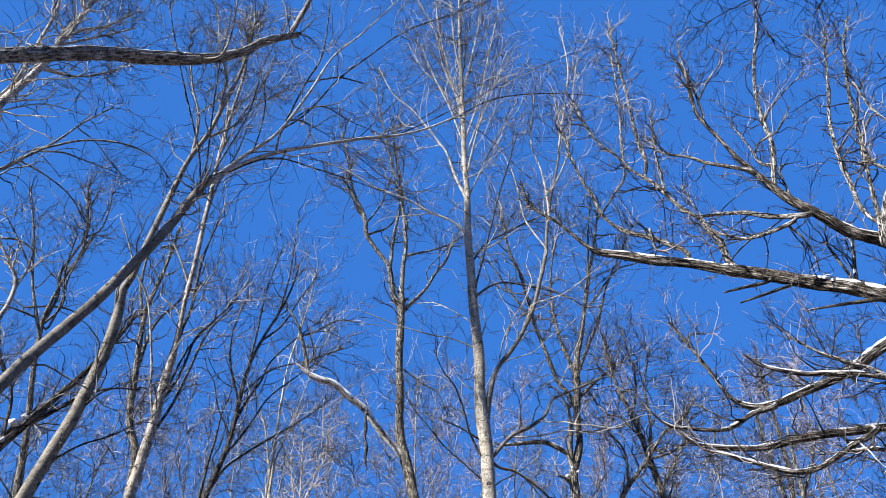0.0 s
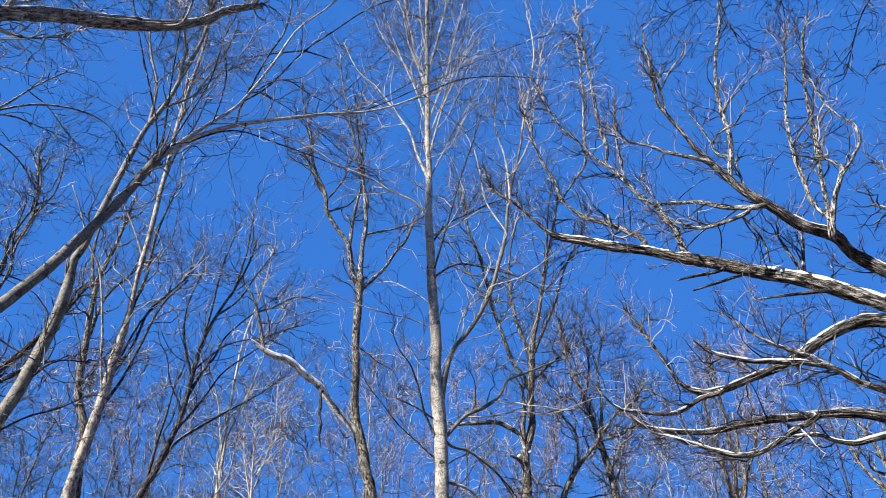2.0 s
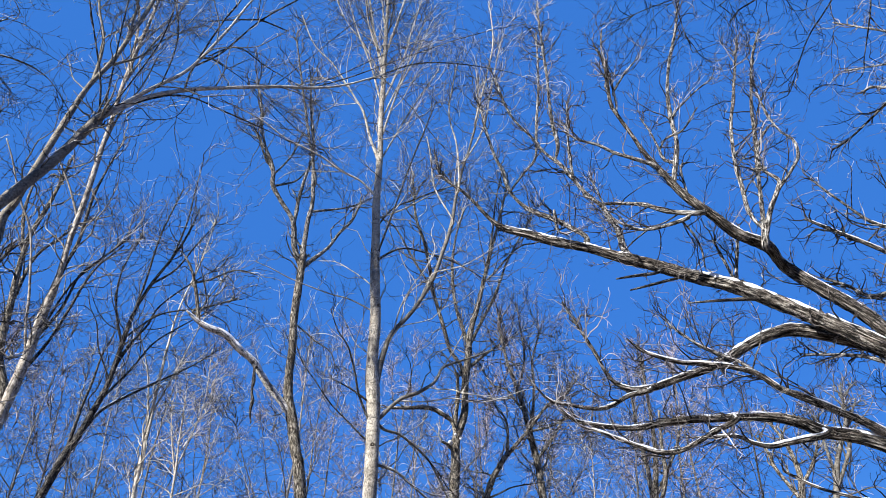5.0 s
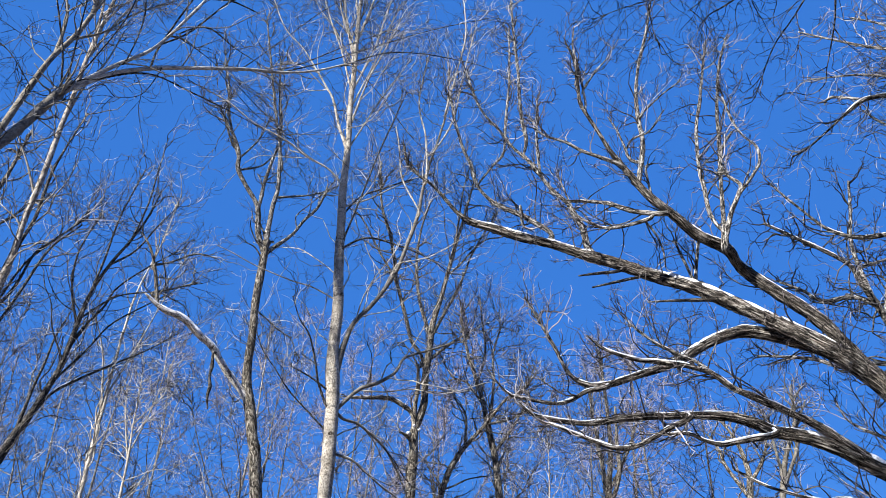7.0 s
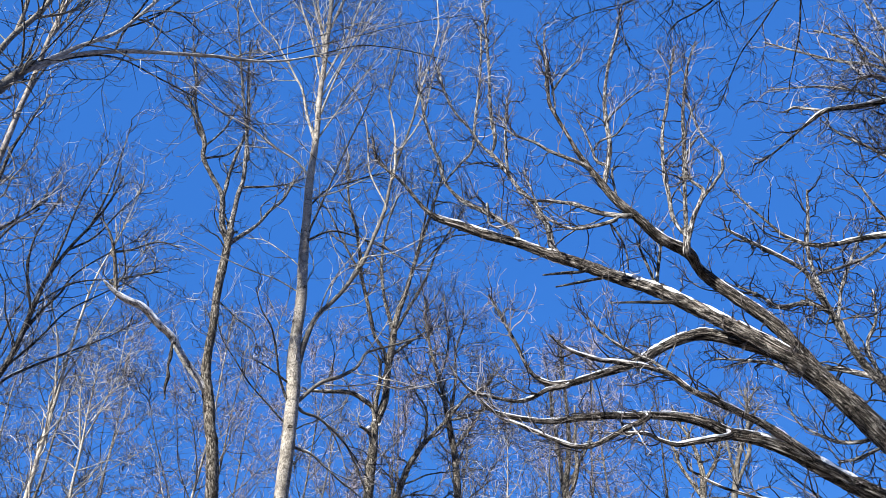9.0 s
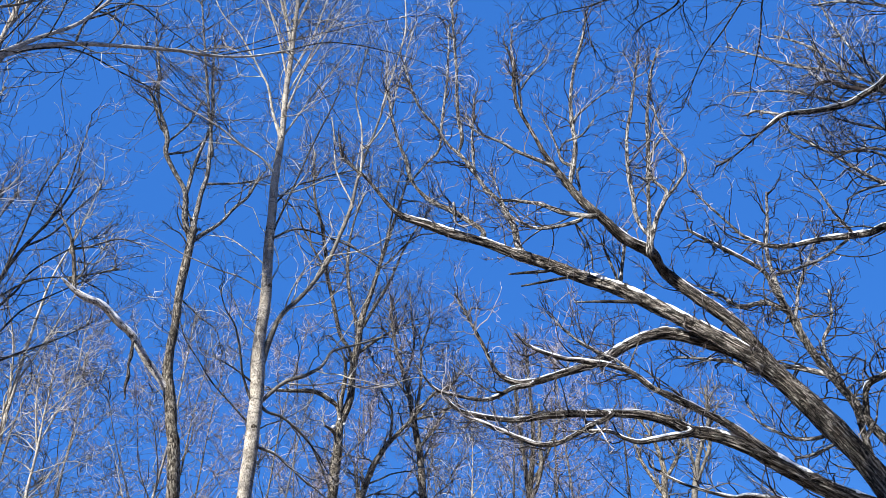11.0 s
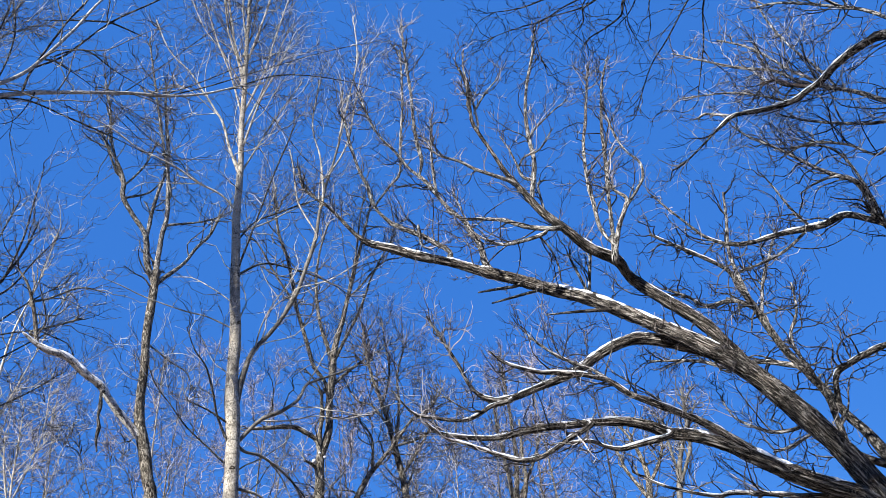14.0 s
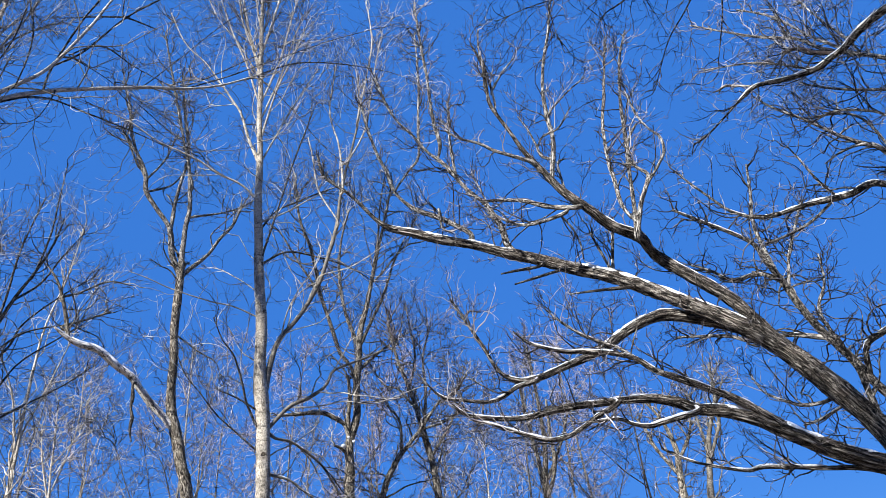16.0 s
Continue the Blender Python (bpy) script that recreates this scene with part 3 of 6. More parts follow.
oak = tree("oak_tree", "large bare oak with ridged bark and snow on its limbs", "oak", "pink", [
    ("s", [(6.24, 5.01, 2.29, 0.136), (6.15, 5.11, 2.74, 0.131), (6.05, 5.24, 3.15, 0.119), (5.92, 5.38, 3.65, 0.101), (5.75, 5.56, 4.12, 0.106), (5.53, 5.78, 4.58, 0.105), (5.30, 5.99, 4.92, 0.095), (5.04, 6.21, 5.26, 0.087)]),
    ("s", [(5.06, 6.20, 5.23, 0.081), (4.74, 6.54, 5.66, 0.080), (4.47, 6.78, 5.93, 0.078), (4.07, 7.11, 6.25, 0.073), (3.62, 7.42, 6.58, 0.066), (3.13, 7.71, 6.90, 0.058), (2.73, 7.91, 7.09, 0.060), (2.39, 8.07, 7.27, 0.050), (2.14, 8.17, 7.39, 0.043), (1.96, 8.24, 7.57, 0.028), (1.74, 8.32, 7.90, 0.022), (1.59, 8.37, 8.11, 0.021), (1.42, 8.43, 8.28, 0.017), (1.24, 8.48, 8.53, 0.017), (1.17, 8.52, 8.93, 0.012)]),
    ("y", [(3.14, 7.79, 6.98, 0.048), (3.15, 7.80, 7.14, 0.032), (2.99, 7.89, 7.33, 0.034), (2.79, 8.00, 7.52, 0.034), (2.51, 8.13, 7.72, 0.031), (2.33, 8.21, 7.95, 0.022), (2.23, 8.26, 8.18, 0.026), (2.17, 8.31, 8.52, 0.024), (2.06, 8.36, 8.87, 0.022), (1.97, 8.42, 9.34, 0.020), (1.88, 8.50, 10.03, 0.017)]),
    ("y", [(2.25, 8.20, 8.08, 0.016), (2.48, 8.18, 8.47, 0.017), (2.64, 8.16, 8.75, 0.020), (2.70, 8.20, 9.42, 0.021), (2.80, 8.24, 10.34, 0.018), (2.86, 8.32, 11.67, 0.014)]),
    ("y", [(3.53, 7.51, 6.68, 0.048), (3.52, 7.52, 6.82, 0.043), (3.50, 7.55, 7.11, 0.040), (3.43, 7.60, 7.37, 0.034), (3.35, 7.65, 7.59, 0.028), (3.22, 7.72, 7.77, 0.028), (3.10, 7.78, 8.00, 0.026), (3.01, 7.83, 8.23, 0.025), (2.87, 7.90, 8.47, 0.024), (2.73, 7.96, 8.66, 0.020), (2.56, 8.04, 9.02, 0.017), (2.34, 8.13, 9.40, 0.017), (2.19, 8.19, 9.85, 0.019), (2.08, 8.24, 10.37, 0.016)]),
    ("y", [(2.80, 7.92, 8.55, 0.025), (2.90, 7.87, 8.77, 0.030), (2.84, 7.86, 9.14, 0.028), (2.81, 7.83, 9.69, 0.024), (2.80, 7.80, 10.10, 0.022), (2.76, 7.78, 10.76, 0.022), (2.71, 7.74, 11.68, 0.014)]),
    ("y", [(3.01, 7.84, 8.20, 0.023), (3.03, 7.79, 8.68, 0.020), (3.05, 7.72, 9.46, 0.017)]),
    ("s", [(5.88, 6.11, 4.85, 0.060), (5.77, 6.15, 5.07, 0.063), (5.61, 6.22, 5.35, 0.069), (5.38, 6.33, 5.64, 0.069), (5.04, 6.49, 6.02, 0.066), (4.87, 6.44, 6.11, 0.054), (4.72, 6.37, 6.26, 0.060), (4.38, 6.39, 6.42, 0.058), (4.11, 6.37, 6.64, 0.050), (3.89, 6.44, 6.92, 0.046), (3.73, 6.49, 7.20, 0.037), (3.59, 6.52, 7.45, 0.033), (3.50, 6.54, 7.63, 0.029), (3.39, 6.56, 7.90, 0.023), (3.27, 6.57, 8.18, 0.021), (3.19, 6.58, 8.45, 0.022), (3.17, 6.53, 8.90, 0.018), (3.12, 6.52, 9.21, 0.014), (3.04, 6.52, 9.45, 0.010)]),
    ("y", [(3.77, 6.48, 7.17, 0.037), (3.86, 6.42, 7.48, 0.034), (3.89, 6.39, 7.74, 0.029), (3.87, 6.38, 8.13, 0.028), (3.89, 6.36, 8.52, 0.025), (3.96, 6.29, 9.01, 0.021), (4.08, 6.19, 9.50, 0.019), (4.17, 6.11, 10.03, 0.012)]),
    ("y", [(3.93, 6.39, 6.63, 0.032), (3.71, 6.60, 6.78, 0.030), (3.51, 6.78, 6.98, 0.025), (3.28, 6.96, 7.10, 0.022), (3.09, 7.10, 7.18, 0.017), (2.94, 7.22, 7.39, 0.012)]),
    ("y", [(3.86, 6.43, 6.59, 0.026), (3.69, 6.56, 6.56, 0.023), (3.52, 6.69, 6.56, 0.021), (3.38, 6.79, 6.61, 0.019), (3.22, 6.90, 6.77, 0.014), (3.13, 6.97, 6.97, 0.012), (3.00, 7.09, 7.60, 0.009)]),
    ("y", [(3.58, 6.48, 7.37, 0.027), (3.33, 6.55, 7.50, 0.023), (3.14, 6.60, 7.60, 0.020), (2.97, 6.64, 7.73, 0.018), (2.73, 6.70, 7.84, 0.016), (2.58, 6.72, 7.96, 0.012)]),
    ("y", [(4.59, 6.19, 6.14, 0.044), (4.60, 6.17, 6.36, 0.033), (4.56, 6.20, 6.43, 0.021), (4.51, 6.24, 6.65, 0.024), (4.51, 6.24, 6.99, 0.023), (4.50, 6.25, 7.27, 0.021), (4.53, 6.23, 7.63, 0.020), (4.57, 6.20, 8.00, 0.018), (4.66, 6.13, 8.42, 0.018), (4.81, 6.01, 9.26, 0.011)]),
    ("y", [(4.60, 6.17, 6.35, 0.027), (4.63, 6.14, 6.67, 0.026), (4.66, 6.10, 7.08, 0.023), (4.70, 6.04, 7.51, 0.024), (4.73, 6.00, 7.95, 0.022), (4.78, 5.95, 8.32, 0.018), (4.85, 5.87, 8.79, 0.018), (4.98, 5.74, 9.24, 0.011)]),
    ("y", [(4.61, 6.17, 6.32, 0.031), (4.67, 6.07, 6.55, 0.029), (4.74, 5.98, 6.74, 0.027), (4.77, 5.93, 6.87, 0.024), (4.67, 5.98, 7.02, 0.019), (4.62, 5.99, 7.17, 0.021), (4.65, 5.93, 7.40, 0.017), (4.74, 5.81, 7.58, 0.012)]),
    ("y", [(4.76, 5.93, 6.84, 0.015), (4.89, 5.80, 6.97, 0.017), (4.95, 5.73, 7.11, 0.021), (4.94, 5.72, 7.32, 0.016), (4.85, 5.77, 7.49, 0.012), (4.78, 5.81, 7.75, 0.015), (4.73, 5.82, 8.14, 0.013)]),
    ("y", [(4.55, 6.82, 6.07, 0.023), (4.59, 6.74, 6.40, 0.020), (4.63, 6.65, 6.73, 0.014)]),
    ("y", [(4.56, 6.82, 6.03, 0.023), (4.44, 6.83, 6.34, 0.019), (4.36, 6.83, 6.62, 0.012)]),
    ("d", [(3.75, 7.18, 6.28, 0.023), (3.49, 7.20, 6.22, 0.019), (3.23, 7.21, 6.15, 0.010)]),
    ("d", [(4.01, 7.04, 6.17, 0.021), (3.59, 7.06, 6.02, 0.016), (3.32, 7.06, 5.92, 0.009)]),
    ("d", [(4.71, 6.59, 5.72, 0.024), (4.20, 6.66, 5.66, 0.018), (3.81, 6.69, 5.60, 0.009)]),
    ("s", [(5.57, 6.15, 4.94, 0.064), (5.30, 6.29, 5.10, 0.064), (4.90, 6.49, 5.26, 0.065), (4.63, 6.54, 5.22, 0.058), (4.28, 6.53, 5.03, 0.050), (3.94, 6.50, 4.82, 0.043), (3.69, 6.58, 4.72, 0.039), (3.44, 6.66, 4.63, 0.035), (3.26, 6.71, 4.57, 0.035), (3.08, 6.76, 4.55, 0.030), (2.91, 6.80, 4.61, 0.021), (2.80, 6.81, 4.74, 0.018), (2.72, 6.80, 4.90, 0.019), (2.64, 6.80, 5.06, 0.016), (2.55, 6.80, 5.22, 0.014), (2.38, 6.79, 5.52, 0.010)]),
    ("s", [(3.15, 6.58, 4.47, 0.026), (2.94, 6.63, 4.42, 0.022), (2.79, 6.66, 4.33, 0.020), (2.64, 6.68, 4.28, 0.020), (2.41, 6.71, 4.30, 0.017), (2.18, 6.74, 4.34, 0.015), (2.06, 6.74, 4.43, 0.010), (1.92, 6.73, 4.60, 0.008)]),
    ("s", [(6.11, 5.17, 2.95, 0.093), (5.94, 5.26, 3.09, 0.083), (5.73, 5.39, 3.23, 0.079), (5.43, 5.55, 3.42, 0.076), (5.20, 5.67, 3.60, 0.072), (4.96, 5.78, 3.77, 0.068), (4.74, 5.89, 3.88, 0.061), (4.51, 6.00, 3.95, 0.051), (4.37, 6.05, 4.03, 0.047), (4.17, 6.13, 4.10, 0.041), (3.92, 6.24, 4.13, 0.038), (3.65, 6.33, 4.13, 0.036), (3.37, 6.42, 4.13, 0.034), (3.14, 6.48, 4.09, 0.029), (2.92, 6.53, 4.05, 0.024), (2.70, 6.58, 4.06, 0.021), (2.48, 6.61, 4.09, 0.018), (2.34, 6.63, 4.13, 0.014), (2.22, 6.64, 4.23, 0.011)]),
    ("s", [(3.75, 6.14, 4.05, 0.029), (3.55, 6.21, 3.95, 0.025), (3.37, 6.27, 3.84, 0.023), (3.20, 6.32, 3.77, 0.024), (3.04, 6.36, 3.77, 0.022), (2.89, 6.39, 3.82, 0.019), (2.68, 6.43, 3.90, 0.016), (2.53, 6.46, 3.96, 0.013), (2.36, 6.49, 4.02, 0.010)]),
    ("s", [(4.46, 5.91, 3.88, 0.030), (4.19, 6.06, 3.84, 0.025), (4.04, 6.14, 3.82, 0.022), (3.91, 6.21, 3.87, 0.019), (3.79, 6.26, 3.94, 0.017), (3.59, 6.36, 3.95, 0.013)]),
    ("s", [(5.23, 5.65, 3.62, 0.040), (4.99, 5.71, 3.82, 0.036), (4.81, 5.76, 3.96, 0.037), (4.58, 5.84, 4.10, 0.035), (4.34, 5.90, 4.23, 0.031), (4.14, 5.96, 4.34, 0.027), (3.99, 5.98, 4.46, 0.026), (3.77, 6.03, 4.54, 0.025), (3.50, 6.10, 4.58, 0.022), (3.27, 6.14, 4.60, 0.019), (2.99, 6.19, 4.69, 0.014), (2.80, 6.20, 4.83, 0.009)]),
    ("y", [(4.01, 5.98, 4.45, 0.018), (3.85, 6.03, 4.60, 0.017), (3.65, 6.10, 4.72, 0.016), (3.40, 6.17, 4.90, 0.012), (3.23, 6.21, 5.10, 0.009)]),
    ("s", [(6.04, 5.24, 3.07, 0.027), (5.78, 5.48, 3.17, 0.025), (5.49, 5.72, 3.25, 0.022), (5.11, 6.01, 3.36, 0.020), (4.95, 6.11, 3.36, 0.017), (4.59, 6.34, 3.52, 0.013), (4.34, 6.48, 3.71, 0.013)]),
    ("y", [(5.86, 5.45, 3.96, 0.020), (5.81, 5.67, 3.90, 0.021), (5.75, 5.91, 3.95, 0.020), (5.71, 6.08, 4.06, 0.016), (5.66, 6.30, 4.26, 0.011), (5.69, 6.45, 4.55, 0.007)]),
    ("y", [(5.79, 5.52, 3.78, 0.017), (5.81, 5.81, 3.77, 0.016), (5.81, 6.07, 3.80, 0.013)]),
    ("y", [(3.74, 6.50, 7.50, 0.019), (3.69, 6.50, 7.69, 0.015), (3.62, 6.50, 7.93, 0.012), (3.52, 6.51, 8.16, 0.007)]),
    ("y", [(3.75, 6.38, 7.73, 0.014), (3.91, 6.23, 7.77, 0.012), (4.06, 6.07, 8.01, 0.009)]),
    ("y", [(3.89, 6.29, 8.11, 0.013), (4.10, 6.10, 8.31, 0.010), (4.28, 5.92, 8.42, 0.007)]),
    ("y", [(2.71, 7.74, 7.47, 0.017), (2.73, 7.73, 7.15, 0.011), (2.85, 7.69, 7.07, 0.010)]),
    ("y", [(3.85, 6.55, 6.61, 0.016), (3.98, 6.59, 6.48, 0.013), (4.08, 6.65, 6.30, 0.013), (4.13, 6.74, 6.13, 0.008)]),
    ("y", [(3.95, 6.49, 6.97, 0.015), (4.02, 6.63, 7.52, 0.016), (4.14, 6.61, 7.60, 0.008)]),
    ("y", [(3.29, 6.63, 8.42, 0.016), (3.23, 6.57, 8.93, 0.016), (3.15, 6.53, 9.34, 0.014), (3.17, 6.47, 9.71, 0.011)]),
    ("y", [(3.28, 6.63, 8.69, 0.016), (3.41, 6.44, 8.90, 0.012), (3.53, 6.28, 9.01, 0.008)]),
], 6500, 0.85, 0.0037, 100, lift=0.16, rough=0.09, wiggle=0.24, spread=46, knots=8)

rear_oak = tree("oak_tree", "bare oak with dark rough bark behind the large oak", "dark", "dark", [
    ("s", [(7.37, 5.99, 3.02, 0.108), (7.37, 6.00, 3.52, 0.079), (7.28, 6.10, 4.00, 0.058), (7.18, 6.22, 4.31, 0.051), (7.10, 6.31, 4.66, 0.048), (7.03, 6.39, 4.91, 0.045), (6.93, 6.49, 5.25, 0.045), (6.87, 6.56, 5.60, 0.047), (6.83, 6.60, 5.87, 0.043), (6.76, 6.67, 6.24, 0.037), (6.72, 6.72, 6.53, 0.029), (6.56, 6.87, 6.80, 0.027), (6.33, 7.08, 7.12, 0.022), (6.09, 7.29, 7.45, 0.018)]),
    ("y", [(6.76, 6.68, 6.26, 0.027), (6.73, 6.62, 6.70, 0.025), (6.75, 6.50, 7.14, 0.021), (6.77, 6.37, 7.63, 0.015)]),
    ("s", [(7.09, 6.33, 4.68, 0.036), (7.16, 6.13, 4.76, 0.033), (7.24, 5.90, 4.84, 0.036), (7.33, 5.63, 4.87, 0.036), (7.40, 5.37, 4.87, 0.028), (7.48, 5.01, 4.96, 0.019)]),
    ("", [(6.97, 6.15, 3.85, 0.041), (6.93, 6.15, 4.14, 0.038), (6.90, 6.13, 4.45, 0.033), (6.83, 6.17, 4.69, 0.024)]),
    ("y", [(6.92, 6.51, 5.20, 0.036), (6.73, 6.79, 5.23, 0.033), (6.52, 7.08, 5.27, 0.028), (6.33, 7.33, 5.46, 0.025), (6.11, 7.60, 5.59, 0.019), (5.91, 7.82, 5.67, 0.015)]),
    ("y", [(6.86, 6.57, 5.81, 0.026), (6.66, 6.74, 6.08, 0.027), (6.38, 6.96, 6.10, 0.025), (6.21, 7.08, 6.30, 0.020), (6.03, 7.21, 6.46, 0.014)]),
    ("y", [(6.84, 6.60, 5.88, 0.026), (7.01, 6.51, 6.26, 0.020), (7.20, 6.41, 6.66, 0.018), (7.36, 6.32, 6.99, 0.011)]),
    ("y", [(7.01, 6.41, 4.99, 0.021), (7.06, 6.46, 5.40, 0.020), (7.23, 6.37, 5.77, 0.017), (7.32, 6.36, 6.20, 0.010)]),
], 1800, 1.0, 0.0047, 101, wiggle=0.3, spread=52)

side_oak = tree("oak_tree", "bare oak whose twisted snowy limb reaches into the clearing", "dark", "grey", [
    ("", [(5.88, 3.79, 3.02, 0.079), (5.91, 3.75, 3.64, 0.070), (5.92, 3.74, 4.25, 0.053), (5.89, 3.78, 4.78, 0.039), (5.84, 3.85, 5.15, 0.029), (5.82, 3.89, 5.32, 0.028)]),
    ("s", [(5.82, 3.89, 5.29, 0.038), (5.76, 4.10, 5.42, 0.032), (5.68, 4.30, 5.44, 0.030), (5.60, 4.50, 5.51, 0.029), (5.51, 4.69, 5.58, 0.024), (5.38, 4.95, 5.63, 0.022), (5.27, 5.14, 5.73, 0.020), (5.18, 5.32, 5.93, 0.017), (5.12, 5.44, 6.16, 0.013), (5.04, 5.61, 6.52, 0.012), (4.97, 5.75, 6.85, 0.007)]),
    ("y", [(5.82, 3.90, 5.30, 0.033), (5.79, 3.85, 5.48, 0.027), (5.72, 3.86, 5.65, 0.024), (5.63, 3.93, 5.75, 0.022), (5.53, 3.99, 5.86, 0.019), (5.44, 4.05, 6.00, 0.017), (5.30, 4.12, 6.18, 0.014), (5.13, 4.23, 6.40, 0.012), (5.02, 4.28, 6.56, 0.007)]),
    ("y", [(5.71, 4.55, 5.55, 0.016), (5.49, 4.69, 5.37, 0.015), (5.29, 4.83, 5.29, 0.014), (5.09, 4.95, 5.25, 0.010)]),
    ("y", [(5.62, 4.50, 5.53, 0.016), (5.55, 4.48, 5.75, 0.013), (5.45, 4.48, 5.99, 0.011), (5.37, 4.48, 6.16, 0.007)]),
    ("y", [(5.64, 3.79, 5.56, 0.017), (5.49, 3.84, 5.64, 0.015), (5.29, 3.93, 5.59, 0.011), (5.13, 3.99, 5.49, 0.006)]),
    ("y", [(5.76, 3.80, 5.39, 0.016), (5.70, 3.81, 5.84, 0.012), (5.61, 3.89, 6.08, 0.013), (5.43, 4.09, 6.21, 0.011)]),
], 950, 0.85, 0.0032, 102, wiggle=0.3, spread=50)

overhanging_oak = tree("oak_tree", "bare oak with a broken barkless limb hanging over", "oak", "grey", [
    ("", [(3.73, 1.93, 2.85, 0.070), (4.07, 1.88, 3.56, 0.063), (4.32, 1.87, 4.23, 0.045), (4.47, 1.95, 4.87, 0.030), (4.54, 2.10, 5.33, 0.030)]),
    ("ks", [(4.54, 2.09, 5.31, 0.044), (4.53, 2.32, 5.58, 0.038), (4.51, 2.42, 5.63, 0.033), (4.48, 2.55, 5.65, 0.030), (4.45, 2.70, 5.65, 0.026), (4.41, 2.85, 5.61, 0.024), (4.38, 2.95, 5.61, 0.023), (4.33, 3.09, 5.61, 0.023), (4.25, 3.30, 5.70, 0.021), (4.16, 3.50, 5.81, 0.017), (4.08, 3.65, 5.77, 0.011), (4.00, 3.82, 5.70, 0.009), (3.91, 3.98, 5.63, 0.008), (3.85, 4.07, 5.62, 0.008)]),
    ("r", [(4.38, 2.98, 5.61, 0.015), (4.40, 3.07, 5.80, 0.016), (4.41, 3.18, 5.97, 0.016), (4.39, 3.31, 6.06, 0.011)]),
    ("y", [(4.27, 3.62, 5.95, 0.012), (4.19, 3.83, 6.15, 0.012), (4.16, 3.89, 6.11, 0.006)]),
    ("y", [(4.52, 2.13, 4.61, 0.028), (4.57, 2.37, 4.90, 0.023), (4.60, 2.60, 5.20, 0.020), (4.62, 2.75, 5.44, 0.018), (4.62, 2.93, 5.68, 0.017), (4.61, 3.12, 5.93, 0.015), (4.60, 3.30, 6.26, 0.014), (4.55, 3.56, 6.56, 0.013), (4.47, 3.82, 6.91, 0.010), (4.38, 4.10, 7.31, 0.008)]),
    ("y", [(4.92, 3.08, 5.89, 0.012), (4.96, 3.16, 6.21, 0.011), (5.00, 3.32, 6.69, 0.009), (5.05, 3.45, 7.22, 0.011), (5.11, 3.51, 7.67, 0.007)]),
    ("y", [(4.88, 3.13, 5.98, 0.014), (4.89, 3.39, 6.47, 0.011), (4.89, 3.62, 6.99, 0.012), (4.83, 3.89, 7.40, 0.008)]),
    ("y", [(4.56, 3.25, 5.84, 0.013), (4.58, 3.49, 6.13, 0.012), (4.57, 3.80, 6.48, 0.010), (4.49, 4.27, 6.86, 0.008)]),
    ("y", [(4.61, 2.40, 4.92, 0.015), (4.65, 2.73, 5.12, 0.014), (4.66, 2.97, 5.33, 0.012), (4.66, 3.22, 5.59, 0.011), (4.65, 3.47, 5.89, 0.007)]),
    ("y", [(4.54, 2.10, 5.33, 0.015), (4.63, 2.38, 5.94, 0.014), (4.65, 2.66, 6.37, 0.013), (4.63, 2.98, 6.80, 0.012), (4.58, 3.22, 7.00, 0.007)]),
    ("y", [(4.56, 2.49, 5.02, 0.013), (4.55, 2.78, 4.84, 0.010), (4.53, 2.97, 5.09, 0.010), (4.48, 3.22, 5.31, 0.011), (4.41, 3.46, 5.34, 0.006)]),
], 3100, 0.68, 0.0024, 103, lift=0.06, wiggle=0.2, spread=40)

top_oak = tree("oak_tree", "bare oak with thin drooping branches high overhead", "dark", "dark", [
    ("", [(2.12, 0.58, 2.45, 0.047), (2.43, 0.62, 3.02, 0.037), (2.73, 0.81, 3.84, 0.042), (2.88, 1.21, 4.67, 0.044), (2.84, 1.87, 5.51, 0.036)]),
    ("", [(2.85, 1.85, 5.48, 0.016), (2.84, 2.34, 5.82, 0.013), (2.75, 2.78, 6.03, 0.009), (2.75, 2.89, 5.96, 0.008), (2.70, 3.05, 5.98, 0.007), (2.65, 3.19, 6.02, 0.005), (2.62, 3.28, 5.99, 0.003)]),
    ("", [(2.80, 2.26, 5.73, 0.011), (2.74, 2.65, 6.09, 0.009), (2.62, 3.07, 6.32, 0.006), (2.63, 3.18, 6.19, 0.005), (2.58, 3.31, 6.19, 0.003)]),
    ("", [(2.64, 2.73, 6.09, 0.008), (2.54, 3.22, 6.41, 0.006), (2.46, 3.46, 6.50, 0.005), (2.32, 3.78, 6.70, 0.004), (2.17, 4.06, 6.83, 0.003)]),
    ("", [(2.55, 2.82, 6.08, 0.008), (2.47, 3.24, 6.53, 0.007), (2.35, 3.59, 6.78, 0.006), (2.20, 3.92, 7.07, 0.003)]),
    ("", [(2.99, 2.00, 5.65, 0.008), (2.94, 2.37, 5.65, 0.006), (2.89, 2.70, 5.51, 0.005), (2.84, 2.89, 5.41, 0.004), (2.80, 3.13, 5.17, 0.003)]),
    ("", [(3.02, 1.96, 5.59, 0.009), (3.02, 2.37, 5.62, 0.006), (3.08, 2.60, 5.39, 0.005), (3.12, 2.82, 5.18, 0.003)]),
    ("", [(2.40, 2.81, 5.86, 0.006), (2.27, 3.27, 6.19, 0.004), (2.29, 3.37, 6.11, 0.004), (2.37, 3.47, 5.98, 0.003)]),
], 1000, 0.8, 0.0021, 104, lift=-0.1)

